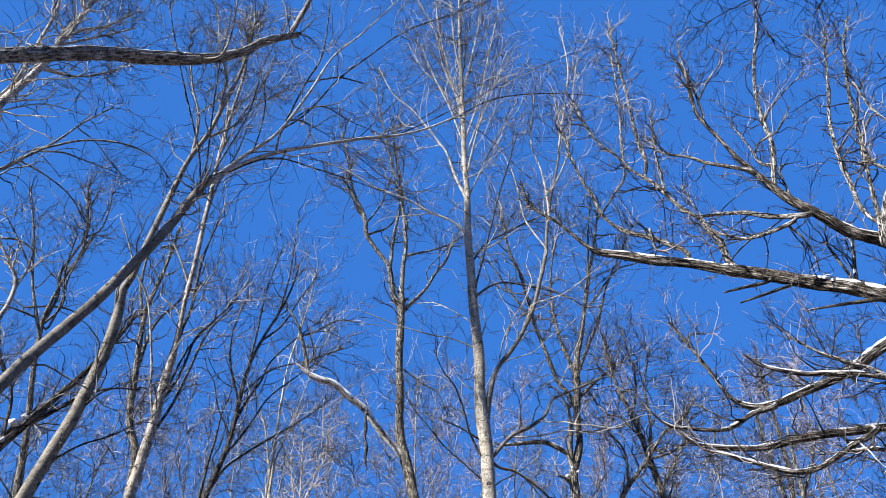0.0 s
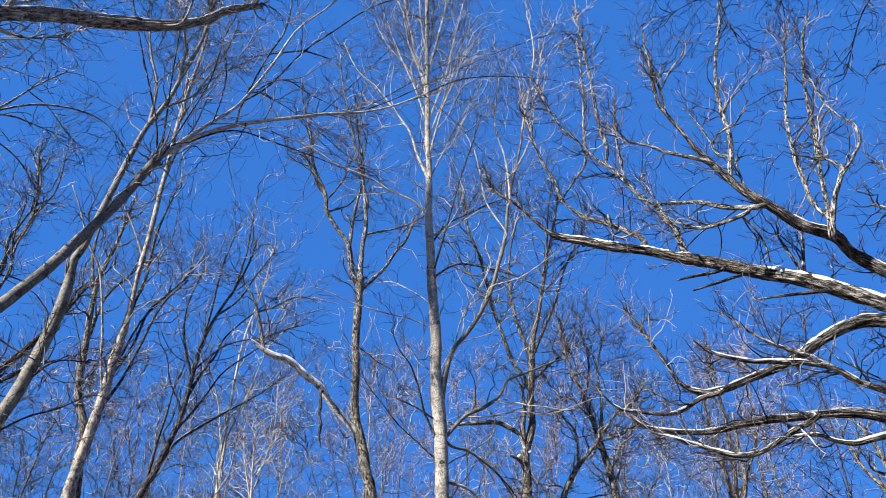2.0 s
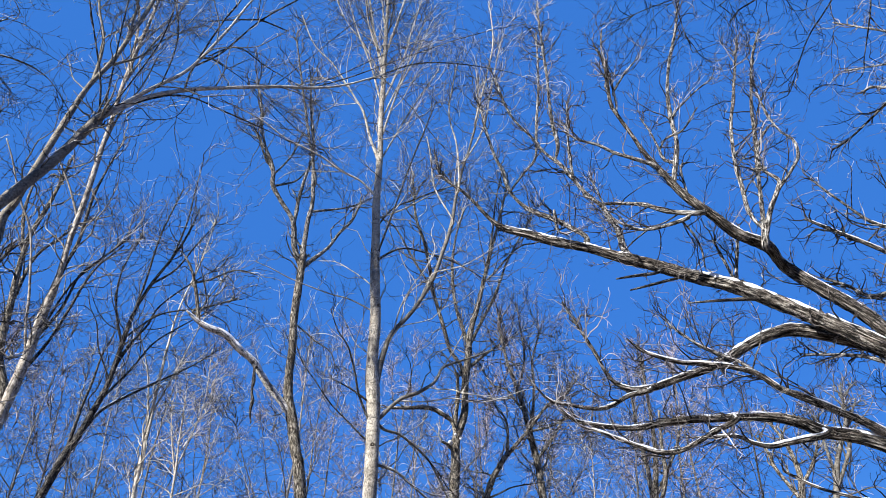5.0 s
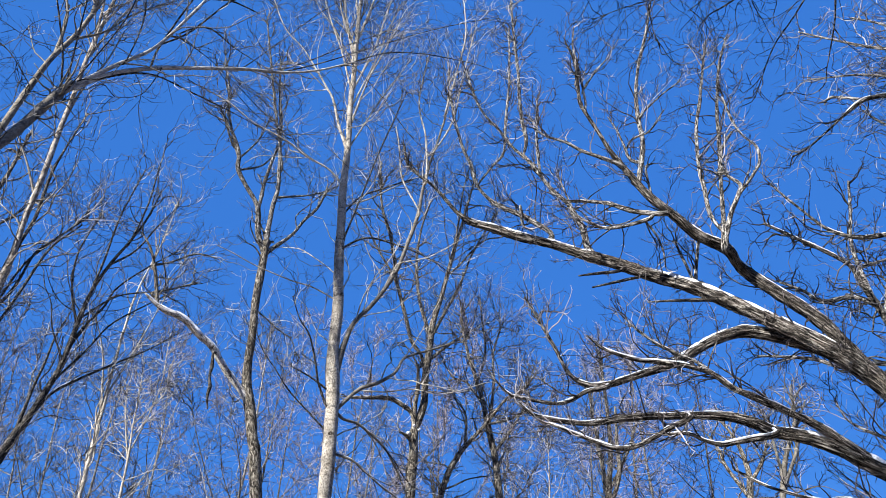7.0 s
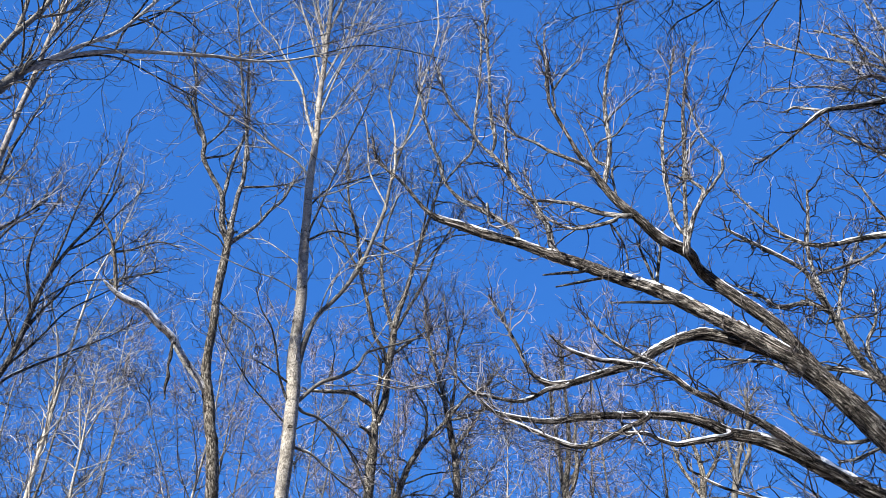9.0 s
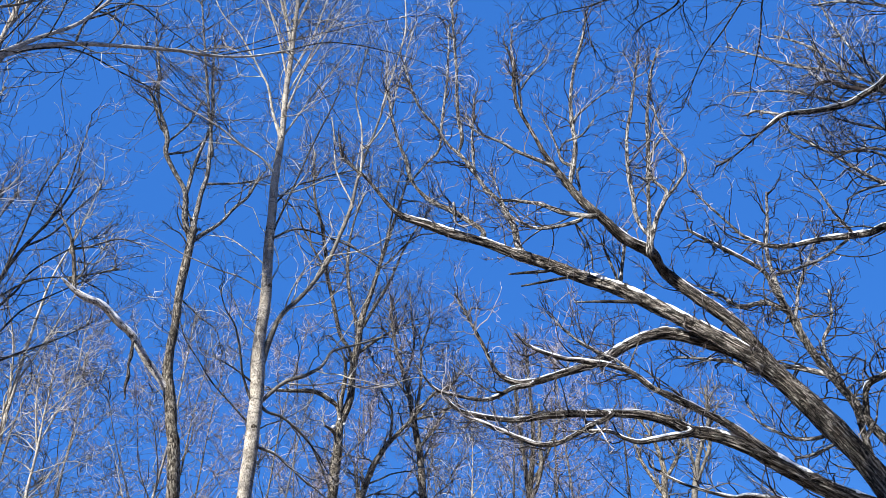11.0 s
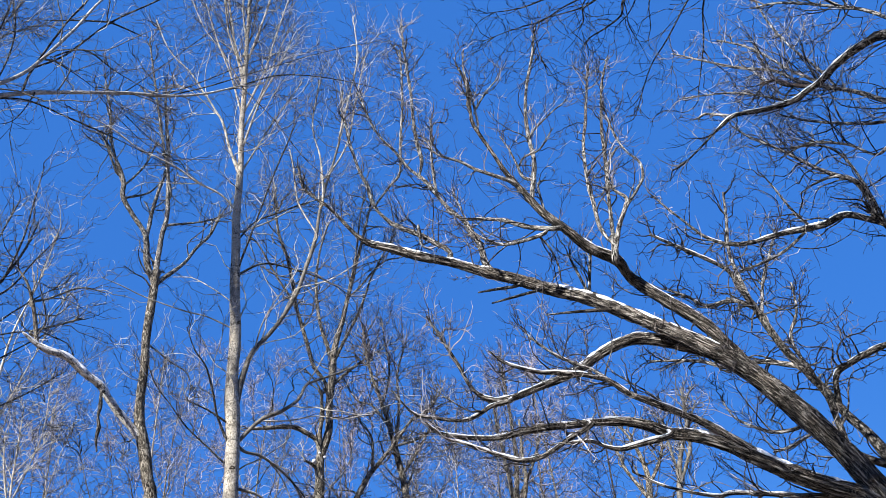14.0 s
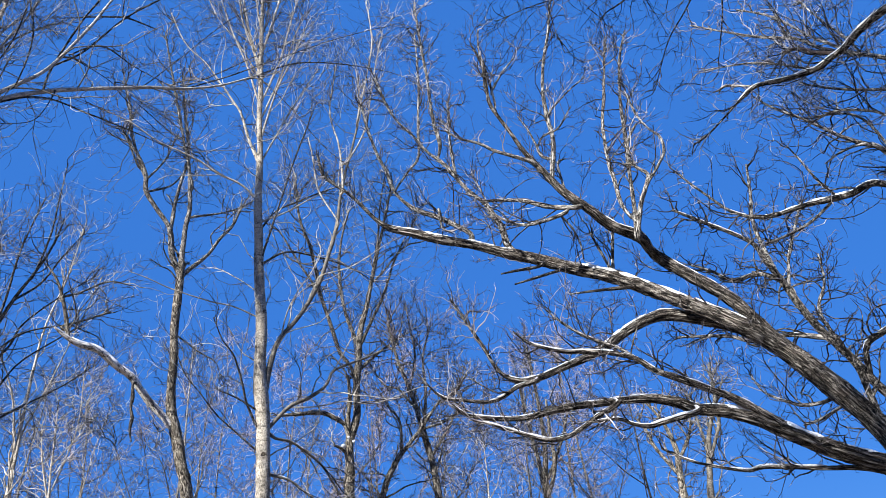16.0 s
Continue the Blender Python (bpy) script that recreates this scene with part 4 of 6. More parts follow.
birch = tree("birch_tree", "tall straight pale-barked bare tree with rising branches", "pale", "pale", [
    ("", [(0.75, 11.98, 4.93, 0.124), (0.74, 11.98, 5.26, 0.122), (0.72, 11.98, 6.03, 0.126), (0.68, 11.98, 6.47, 0.133), (0.63, 11.98, 7.04, 0.113), (0.63, 11.98, 7.93, 0.108), (0.59, 11.99, 8.64, 0.101), (0.55, 11.99, 9.40, 0.094), (0.51, 11.99, 10.21, 0.086), (0.51, 11.99, 11.07, 0.078), (0.50, 11.99, 11.68, 0.069), (0.46, 11.99, 12.48, 0.065), (0.45, 11.99, 13.50, 0.061), (0.44, 11.99, 14.61, 0.057), (0.42, 11.99, 15.80, 0.046), (0.41, 11.99, 17.10, 0.041), (0.42, 11.99, 19.00, 0.029)]),
    ("g", [(0.73, 11.98, 6.54, 0.078), (0.83, 12.00, 7.16, 0.070), (0.96, 12.01, 7.55, 0.060), (1.24, 12.01, 7.94, 0.053), (1.52, 12.00, 8.41, 0.054), (1.72, 11.99, 8.89, 0.054), (1.86, 11.99, 9.40, 0.051), (2.02, 11.99, 10.00, 0.053), (2.12, 12.00, 10.78, 0.044), (2.26, 12.00, 11.53, 0.039), (2.45, 11.99, 12.31, 0.035), (2.59, 11.99, 13.15, 0.030), (2.64, 12.01, 14.44, 0.019)]),
    ("", [(0.49, 11.99, 11.55, 0.040), (0.25, 11.95, 12.12, 0.042), (0.07, 11.91, 12.73, 0.037), (-0.12, 11.88, 13.05, 0.028), (-0.37, 11.84, 13.44, 0.028), (-0.70, 11.78, 13.92, 0.022), (-1.16, 11.70, 14.38, 0.019), (-1.51, 11.60, 15.14, 0.017)]),
    ("", [(0.45, 11.99, 14.04, 0.035), (0.22, 12.05, 15.06, 0.037), (0.08, 12.09, 15.91, 0.032), (-0.12, 12.14, 17.29, 0.028), (-0.22, 12.20, 18.79, 0.022)]),
    ("", [(0.43, 11.99, 14.80, 0.037), (0.71, 12.09, 16.12, 0.039), (0.90, 12.16, 17.32, 0.035), (1.03, 12.26, 18.87, 0.022)]),
    ("", [(0.46, 11.99, 12.31, 0.033), (0.77, 11.90, 13.41, 0.029), (1.04, 11.82, 14.23, 0.023), (1.36, 11.72, 15.28, 0.018)]),
    ("", [(0.50, 11.99, 10.77, 0.032), (0.18, 11.95, 10.86, 0.031), (-0.28, 11.87, 11.04, 0.030), (-0.63, 11.79, 11.24, 0.025), (-0.98, 11.71, 11.36, 0.026), (-1.44, 11.58, 11.48, 0.020), (-1.91, 11.43, 11.73, 0.020), (-2.42, 11.24, 11.83, 0.010)]),
    ("b", [(0.55, 11.99, 8.09, 0.020), (0.16, 11.89, 8.11, 0.018), (-0.25, 11.78, 8.14, 0.016), (-0.86, 11.58, 8.23, 0.014), (-1.26, 11.42, 8.33, 0.012), (-1.57, 11.29, 8.38, 0.007)]),
    ("g", [(0.82, 11.97, 6.01, 0.037), (1.15, 12.02, 6.32, 0.049), (1.50, 12.04, 6.50, 0.047), (1.76, 12.06, 6.71, 0.037), (1.89, 12.09, 6.99, 0.035), (2.05, 12.09, 7.09, 0.034), (2.36, 12.09, 7.22, 0.027), (2.83, 12.07, 7.43, 0.018)]),
    ("gs", [(0.91, 12.01, 5.78, 0.034), (1.19, 12.11, 5.74, 0.032), (1.49, 12.23, 5.58, 0.029), (1.72, 12.36, 5.42, 0.027), (1.89, 12.50, 5.23, 0.025), (2.09, 12.65, 4.93, 0.022), (2.25, 12.81, 4.61, 0.020)]),
    ("gs", [(0.79, 11.95, 5.20, 0.030), (1.14, 12.05, 5.11, 0.027), (1.42, 12.17, 4.94, 0.024), (1.65, 12.28, 4.80, 0.022), (1.92, 12.38, 4.67, 0.019), (2.25, 12.48, 4.45, 0.016)]),
    ("k", [(0.53, 11.99, 10.00, 0.025), (0.86, 12.07, 10.38, 0.023), (1.34, 12.16, 10.76, 0.025), (1.84, 12.22, 11.10, 0.021), (2.41, 12.27, 11.44, 0.016)]),
    ("k", [(0.60, 11.98, 9.29, 0.031), (1.05, 12.07, 9.43, 0.026), (1.61, 12.16, 9.44, 0.026), (2.26, 12.23, 9.29, 0.020), (2.79, 12.29, 9.01, 0.014)]),
    ("", [(0.44, 11.99, 13.33, 0.027), (0.14, 11.87, 14.11, 0.028), (-0.19, 11.75, 14.91, 0.023), (-0.54, 11.59, 15.94, 0.018)]),
    ("", [(0.43, 11.99, 15.60, 0.032), (0.26, 12.00, 16.66, 0.027), (0.20, 12.00, 18.27, 0.021)]),
    ("k", [(0.66, 11.98, 5.65, 0.023), (0.37, 11.95, 5.79, 0.020), (-0.01, 11.88, 6.12, 0.016), (-0.30, 11.80, 6.46, 0.014), (-0.54, 11.74, 6.75, 0.015), (-0.69, 11.68, 7.06, 0.012)]),
    ("k", [(0.66, 11.98, 5.99, 0.030), (0.46, 11.91, 6.29, 0.029), (0.36, 11.84, 6.65, 0.026), (0.20, 11.75, 7.10, 0.021), (-0.00, 11.68, 7.36, 0.016), (-0.17, 11.60, 7.73, 0.013)]),
    ("k", [(0.57, 11.99, 6.37, 0.026), (0.32, 11.88, 6.39, 0.020), (-0.05, 11.70, 6.49, 0.012)]),
    ("", [(0.51, 11.99, 12.77, 0.026), (0.91, 12.10, 14.24, 0.028), (1.13, 12.16, 15.30, 0.023), (1.40, 12.22, 16.45, 0.018)]),
    ("", [(0.55, 11.99, 11.68, 0.023), (1.08, 12.15, 13.08, 0.024), (1.43, 12.22, 13.95, 0.020), (1.75, 12.28, 14.72, 0.016)]),
    ("", [(0.34, 12.00, 14.09, 0.026), (-0.11, 11.92, 14.90, 0.020), (-0.53, 11.85, 15.46, 0.016), (-0.87, 11.77, 16.24, 0.017)]),
    ("", [(0.33, 12.00, 14.82, 0.023), (0.52, 12.08, 15.83, 0.025), (0.60, 12.19, 17.23, 0.020)]),
    ("", [(0.29, 12.00, 14.81, 0.024), (0.06, 11.95, 15.65, 0.024), (-0.17, 11.90, 16.73, 0.019)]),
    ("", [(0.57, 11.99, 10.19, 0.026), (1.07, 12.10, 10.41, 0.021), (1.51, 12.19, 10.82, 0.020), (1.92, 12.25, 11.14, 0.016)]),
    ("k", [(0.58, 11.99, 9.24, 0.025), (0.87, 11.91, 10.29, 0.026), (1.14, 11.83, 11.39, 0.022), (1.39, 11.76, 12.26, 0.022), (1.63, 11.69, 13.11, 0.011)]),
    ("", [(2.15, 11.81, 10.92, 0.033), (2.13, 11.98, 12.14, 0.028), (1.98, 12.15, 13.31, 0.024), (2.18, 12.31, 14.95, 0.020)]),
    ("", [(2.30, 11.78, 11.65, 0.026), (2.72, 11.89, 12.72, 0.029), (2.95, 12.06, 14.12, 0.025), (3.32, 12.26, 16.12, 0.020)]),
    ("", [(2.02, 11.83, 10.09, 0.022), (1.68, 11.96, 10.90, 0.025), (1.57, 12.06, 11.89, 0.022), (1.49, 12.11, 12.42, 0.017)]),
    ("", [(0.45, 11.99, 13.33, 0.028), (0.87, 12.00, 14.62, 0.030), (1.07, 12.02, 15.83, 0.026), (1.39, 12.02, 17.59, 0.020)]),
    ("", [(0.44, 11.99, 14.42, 0.022), (0.01, 11.90, 15.48, 0.024), (-0.20, 11.80, 16.63, 0.019), (-0.64, 11.68, 17.83, 0.012)]),
    ("", [(2.52, 11.73, 12.82, 0.029), (2.79, 11.82, 14.23, 0.025), (2.99, 11.89, 15.48, 0.026), (2.96, 12.04, 17.16, 0.014)]),
], 5200, 2.2, 0.005, 105, lift=0.16, spread=34, knots=26, girth=0.9, slender=0.78)

ash = tree("ash_tree", "slim brown bare tree with a broken snow-dusted limb", "brown", "pale", [
    ("", [(-0.40, 12.49, 5.07, 0.104), (-0.49, 12.49, 5.42, 0.097), (-0.60, 12.49, 5.87, 0.099), (-0.75, 12.48, 6.37, 0.093), (-0.79, 12.47, 6.83, 0.077), (-0.79, 12.47, 7.38, 0.074), (-0.83, 12.47, 7.95, 0.076), (-0.83, 12.47, 8.55, 0.078), (-0.81, 12.47, 9.32, 0.075)]),
    ("y", [(-0.81, 12.47, 9.25, 0.053), (-1.01, 12.44, 9.49, 0.060), (-1.08, 12.40, 9.94, 0.054), (-1.16, 12.38, 10.14, 0.047), (-1.39, 12.33, 10.45, 0.046), (-1.59, 12.28, 10.78, 0.048), (-1.63, 12.26, 11.13, 0.044), (-1.80, 12.21, 11.55, 0.036), (-1.99, 12.16, 11.82, 0.024), (-2.15, 12.11, 12.09, 0.015)]),
    ("y", [(-1.08, 12.45, 10.09, 0.039), (-1.06, 12.49, 10.71, 0.039), (-1.01, 12.53, 11.19, 0.034), (-0.92, 12.57, 11.76, 0.023)]),
    ("y", [(-0.81, 12.47, 9.32, 0.054), (-0.83, 12.47, 9.99, 0.049), (-0.78, 12.48, 10.56, 0.045), (-0.82, 12.47, 11.14, 0.040), (-0.89, 12.47, 11.76, 0.035), (-0.96, 12.46, 12.40, 0.036), (-1.09, 12.45, 13.24, 0.031), (-1.21, 12.44, 14.23, 0.019)]),
    ("y", [(-0.79, 12.48, 9.22, 0.046), (-0.39, 12.58, 9.58, 0.032), (-0.17, 12.66, 10.04, 0.032), (0.06, 12.72, 10.44, 0.030), (0.21, 12.80, 11.01, 0.022)]),
    ("ps", [(-0.75, 12.48, 6.23, 0.057), (-1.13, 12.32, 6.56, 0.057), (-1.38, 12.18, 6.87, 0.060), (-1.63, 12.07, 7.03, 0.059), (-1.93, 11.93, 7.24, 0.053), (-2.21, 11.80, 7.28, 0.052), (-2.45, 11.68, 7.39, 0.031), (-2.56, 11.62, 7.47, 0.017)]),
    ("", [(-2.37, 11.76, 7.39, 0.037), (-2.48, 11.71, 7.84, 0.033), (-2.65, 11.63, 8.31, 0.023), (-2.85, 11.55, 8.59, 0.013)]),
    ("y", [(-1.66, 12.39, 11.20, 0.032), (-1.95, 12.24, 11.97, 0.028), (-2.13, 12.10, 12.91, 0.024), (-2.34, 11.97, 13.66, 0.012)]),
    ("y", [(-1.63, 12.39, 11.16, 0.023), (-1.33, 12.38, 11.68, 0.020), (-1.17, 12.34, 12.30, 0.017)]),
    ("y", [(-0.77, 12.48, 11.12, 0.032), (-0.90, 12.43, 11.72, 0.027), (-1.13, 12.36, 12.70, 0.028), (-1.38, 12.28, 13.88, 0.023), (-1.64, 12.19, 15.07, 0.018)]),
    ("y", [(-1.57, 12.40, 10.87, 0.026), (-1.19, 12.55, 11.16, 0.019), (-0.95, 12.66, 11.64, 0.013)]),
    ("y", [(-1.81, 12.37, 11.44, 0.025), (-2.02, 12.16, 11.85, 0.020), (-2.18, 12.00, 12.12, 0.015)]),
    ("y", [(-0.74, 12.48, 10.43, 0.026), (-0.30, 12.46, 10.48, 0.021), (0.01, 12.44, 10.58, 0.015), (0.42, 12.39, 10.81, 0.010)]),
    ("y", [(-0.82, 12.47, 7.81, 0.015), (-0.40, 12.62, 7.58, 0.016), (-0.10, 12.72, 7.42, 0.011), (0.02, 12.80, 7.14, 0.009)]),
    ("", [(-2.58, 11.72, 8.06, 0.028), (-2.34, 11.82, 8.22, 0.018), (-1.94, 11.98, 8.55, 0.015), (-1.55, 12.10, 8.56, 0.010)]),
    ("", [(-2.49, 11.74, 7.54, 0.027), (-2.16, 11.86, 7.75, 0.018), (-1.83, 11.96, 7.97, 0.014)]),
    ("dhk", [(-1.34, 12.03, 6.70, 0.022), (-1.32, 12.03, 6.46, 0.032), (-1.33, 12.03, 6.30, 0.022), (-1.29, 12.03, 6.12, 0.033), (-1.30, 12.04, 5.95, 0.024), (-1.26, 12.04, 5.74, 0.01)]),
], 1500, 1.5, 0.005, 106, knots=14, girth=0.95)

maple = tree("maple_tree", "forked brown bare tree with snow in its crotches", "brown", "pale", [
    ("s", [(2.34, 13.30, 5.20, 0.095), (2.37, 13.29, 5.66, 0.092), (2.37, 13.29, 6.09, 0.088), (2.52, 13.26, 6.61, 0.075), (2.54, 13.26, 7.16, 0.072), (2.60, 13.25, 7.74, 0.074), (2.64, 13.24, 8.34, 0.064), (2.83, 13.20, 9.09, 0.049), (3.06, 13.15, 10.15, 0.040), (3.27, 13.10, 11.00, 0.029), (3.53, 13.03, 12.21, 0.018)]),
    ("", [(2.53, 13.26, 7.45, 0.043), (2.44, 13.27, 7.63, 0.038), (2.22, 13.28, 7.99, 0.042), (2.05, 13.28, 8.61, 0.041), (1.87, 13.28, 9.27, 0.037), (1.70, 13.26, 10.23, 0.038), (1.44, 13.26, 11.12, 0.029), (1.34, 13.23, 12.13, 0.018)]),
    ("", [(2.61, 13.24, 8.28, 0.037), (2.37, 13.31, 8.89, 0.036), (2.29, 13.35, 9.72, 0.034), (2.34, 13.37, 10.59, 0.024), (2.55, 13.36, 11.50, 0.018)]),
    ("s", [(2.37, 13.29, 6.09, 0.058), (2.34, 13.20, 6.48, 0.045), (2.36, 13.10, 6.87, 0.040), (2.34, 12.99, 7.33, 0.025)]),
    ("s", [(2.35, 13.29, 6.30, 0.050), (2.29, 13.27, 6.45, 0.038), (2.14, 13.25, 6.56, 0.045), (1.84, 13.23, 6.67, 0.045), (1.41, 13.20, 6.64, 0.035), (1.04, 13.16, 6.58, 0.020)]),
    ("s", [(2.33, 13.30, 5.91, 0.038), (2.20, 13.17, 5.97, 0.033), (2.04, 13.04, 5.99, 0.022)]),
    ("", [(2.62, 13.24, 7.73, 0.037), (3.07, 13.33, 8.02, 0.027), (3.59, 13.43, 8.44, 0.017)]),
    ("", [(3.09, 13.14, 9.66, 0.022), (3.69, 13.13, 10.43, 0.017), (4.07, 13.09, 10.58, 0.016), (4.62, 13.00, 10.75, 0.011)]),
    ("", [(2.84, 13.20, 9.22, 0.028), (3.10, 13.09, 10.55, 0.023), (3.21, 13.03, 11.57, 0.018), (3.36, 12.97, 12.33, 0.012)]),
    ("", [(1.88, 13.37, 9.32, 0.026), (1.45, 13.34, 9.99, 0.023), (1.05, 13.29, 10.69, 0.018), (0.81, 13.28, 10.90, 0.014)]),
    ("", [(2.63, 13.24, 8.22, 0.034), (3.21, 13.20, 9.35, 0.026), (3.49, 13.18, 10.17, 0.022), (4.05, 13.09, 11.30, 0.016)]),
], 1500, 1.8, 0.0058, 107, knots=12, girth=0.95, far=1.1)

leaning_beech = tree("beech_tree", "leaning bare tree with smooth grey bark and long boughs", "grey", "grey", [
    ("", [(-3.67, 4.99, 3.10, 0.062), (-3.57, 5.14, 3.58, 0.057), (-3.44, 5.28, 4.07, 0.053), (-3.33, 5.39, 4.42, 0.053), (-3.20, 5.50, 4.76, 0.054), (-3.06, 5.62, 5.12, 0.052), (-2.87, 5.75, 5.65, 0.050), (-2.70, 5.87, 6.17, 0.049), (-2.59, 5.94, 6.54, 0.048), (-2.50, 6.00, 6.84, 0.040)]),
    ("v", [(-2.52, 5.99, 6.79, 0.034), (-2.29, 6.14, 7.13, 0.031), (-1.93, 6.33, 7.52, 0.025), (-1.53, 6.50, 7.79, 0.023), (-1.02, 6.67, 8.07, 0.021), (-0.60, 6.78, 8.23, 0.017), (-0.18, 6.86, 8.45, 0.014), (0.27, 6.91, 8.77, 0.011)]),
    ("k", [(0.27, 6.91, 8.77, 0.011), (0.65, 6.93, 9.04, 0.011), (1.12, 6.93, 9.15, 0.009), (1.64, 6.89, 9.11, 0.007), (2.07, 6.83, 8.98, 0.005), (2.52, 6.74, 8.60, 0.003)]),
    ("v", [(-2.51, 6.00, 6.81, 0.026), (-2.24, 6.13, 7.27, 0.023), (-2.00, 6.24, 7.66, 0.020), (-1.86, 6.30, 8.00, 0.019), (-1.66, 6.38, 8.63, 0.018), (-1.45, 6.46, 9.36, 0.013), (-1.12, 6.55, 9.94, 0.012), (-0.69, 6.64, 10.76, 0.010), (-0.38, 6.69, 11.31, 0.008)]),
    ("k", [(-1.91, 6.32, 7.89, 0.013), (-1.67, 6.42, 8.27, 0.011), (-1.36, 6.55, 9.03, 0.011), (-0.96, 6.67, 9.68, 0.011), (-0.52, 6.77, 10.29, 0.010), (0.13, 6.85, 10.77, 0.011), (0.73, 6.86, 11.13, 0.005)]),
    ("k", [(-1.97, 6.40, 7.58, 0.013), (-1.94, 6.40, 7.95, 0.013), (-1.76, 6.42, 8.77, 0.011), (-1.60, 6.44, 9.34, 0.012), (-1.58, 6.43, 10.03, 0.010), (-1.60, 6.40, 10.76, 0.008)]),
    ("k", [(-2.52, 5.99, 6.75, 0.010), (-2.67, 5.89, 7.19, 0.010), (-2.92, 5.69, 7.96, 0.008), (-3.17, 5.48, 8.79, 0.007), (-3.28, 5.38, 9.29, 0.005)]),
    ("k", [(-2.50, 6.00, 6.84, 0.010), (-2.60, 5.92, 7.57, 0.008), (-2.65, 5.86, 8.44, 0.009), (-2.66, 5.82, 9.46, 0.007)]),
    ("k", [(-1.78, 6.46, 8.26, 0.009), (-1.53, 6.55, 8.52, 0.010), (-1.17, 6.66, 8.36, 0.007), (-0.75, 6.76, 8.21, 0.004)]),
    ("k", [(-2.39, 6.04, 6.96, 0.010), (-1.98, 6.31, 7.41, 0.009), (-1.50, 6.54, 7.45, 0.009), (-0.98, 6.75, 7.40, 0.006), (-0.57, 6.88, 7.29, 0.004)]),
    ("k", [(-0.62, 6.97, 8.42, 0.009), (-0.19, 7.05, 8.76, 0.009), (0.43, 7.11, 9.26, 0.007), (1.34, 7.10, 9.88, 0.007), (2.09, 7.00, 10.19, 0.005)]),
    ("k", [(-1.11, 6.81, 8.19, 0.007), (-0.70, 6.83, 8.80, 0.005), (-0.19, 6.83, 9.57, 0.006), (0.36, 6.79, 10.12, 0.004)]),
    ("k", [(0.23, 7.10, 8.91, 0.008), (0.64, 7.10, 8.44, 0.006), (1.05, 7.09, 7.84, 0.006), (1.43, 7.06, 7.44, 0.004)]),
    ("k", [(-1.33, 6.57, 9.07, 0.012), (-1.01, 6.72, 9.11, 0.007)]),
    ("k", [(-1.33, 6.57, 9.09, 0.012), (-1.65, 6.55, 9.00, 0.010), (-1.93, 6.52, 8.88, 0.005)]),
    ("k", [(-1.38, 6.76, 8.14, 0.007), (-0.97, 6.96, 7.78, 0.005), (-0.64, 7.08, 7.60, 0.005), (-0.27, 7.19, 7.46, 0.004)]),
    ("k", [(-1.81, 6.45, 8.19, 0.007), (-1.42, 6.67, 8.11, 0.005), (-0.84, 6.95, 7.78, 0.005), (-0.50, 7.08, 7.52, 0.003)]),
    ("k", [(-0.60, 6.87, 8.37, 0.009), (-0.33, 6.94, 8.65, 0.007), (0.15, 7.02, 9.16, 0.007), (0.73, 7.06, 9.67, 0.005)]),
    ("k", [(-1.84, 6.34, 7.52, 0.006), (-1.98, 6.40, 7.18, 0.005), (-2.27, 6.41, 7.09, 0.004)]),
    ("k", [(-1.39, 6.56, 9.10, 0.009), (-1.42, 6.60, 9.51, 0.007), (-1.52, 6.63, 9.97, 0.005)]),
    ("k", [(-2.46, 5.91, 6.78, 0.007), (-2.21, 5.92, 7.75, 0.008), (-2.13, 5.89, 8.58, 0.006), (-1.91, 5.90, 9.56, 0.004)]),
    ("k", [(-2.14, 6.14, 7.41, 0.008), (-2.14, 6.20, 8.23, 0.009), (-2.37, 6.19, 9.15, 0.007), (-2.43, 6.24, 10.27, 0.005)]),
], 2200, 1.2, 0.0032, 108, lift=0.04, spread=40, knots=12, girth=0.93)

left_elm = tree("elm_tree", "tall leaning grey bare tree with a kinked trunk", "olive", "grey", [
    ("", [(-4.48, 7.80, 3.63, 0.101), (-4.42, 7.84, 4.00, 0.096), (-4.31, 7.90, 4.52, 0.091), (-4.21, 7.96, 4.94, 0.091), (-4.14, 7.99, 5.45, 0.087), (-4.10, 8.01, 5.91, 0.087), (-4.09, 8.02, 6.39, 0.079), (-4.11, 8.01, 6.68, 0.071), (-4.05, 8.03, 6.93, 0.056), (-4.01, 8.06, 7.38, 0.049), (-3.93, 8.09, 7.99, 0.054), (-3.86, 8.13, 8.54, 0.049), (-3.78, 8.17, 9.12, 0.044), (-3.62, 8.24, 9.72, 0.042), (-3.52, 8.28, 10.33, 0.038), (-3.42, 8.33, 11.04, 0.037), (-3.35, 8.35, 11.79, 0.031), (-3.36, 8.35, 12.87, 0.024)]),
    ("k", [(-4.26, 7.93, 4.53, 0.017), (-4.10, 8.06, 4.65, 0.014), (-3.85, 8.27, 4.86, 0.011), (-3.59, 8.47, 5.15, 0.007)]),
    ("k", [(-4.17, 7.98, 5.22, 0.015), (-3.90, 7.93, 5.27, 0.013), (-3.48, 7.86, 5.24, 0.009)]),
    ("", [(-3.73, 8.19, 9.35, 0.033), (-3.81, 8.18, 9.97, 0.025), (-4.03, 8.11, 10.67, 0.022), (-4.24, 8.05, 11.56, 0.014)]),
    ("", [(-3.51, 8.29, 10.30, 0.026), (-3.60, 8.31, 11.02, 0.022), (-3.83, 8.28, 11.85, 0.019), (-4.06, 8.26, 12.91, 0.015)]),
    ("", [(-3.62, 8.24, 9.72, 0.024), (-3.33, 8.33, 9.93, 0.019), (-3.06, 8.40, 10.45, 0.014), (-2.68, 8.49, 10.94, 0.012)]),
], 1100, 1.5, 0.0044, 109, knots=16, girth=0.8)

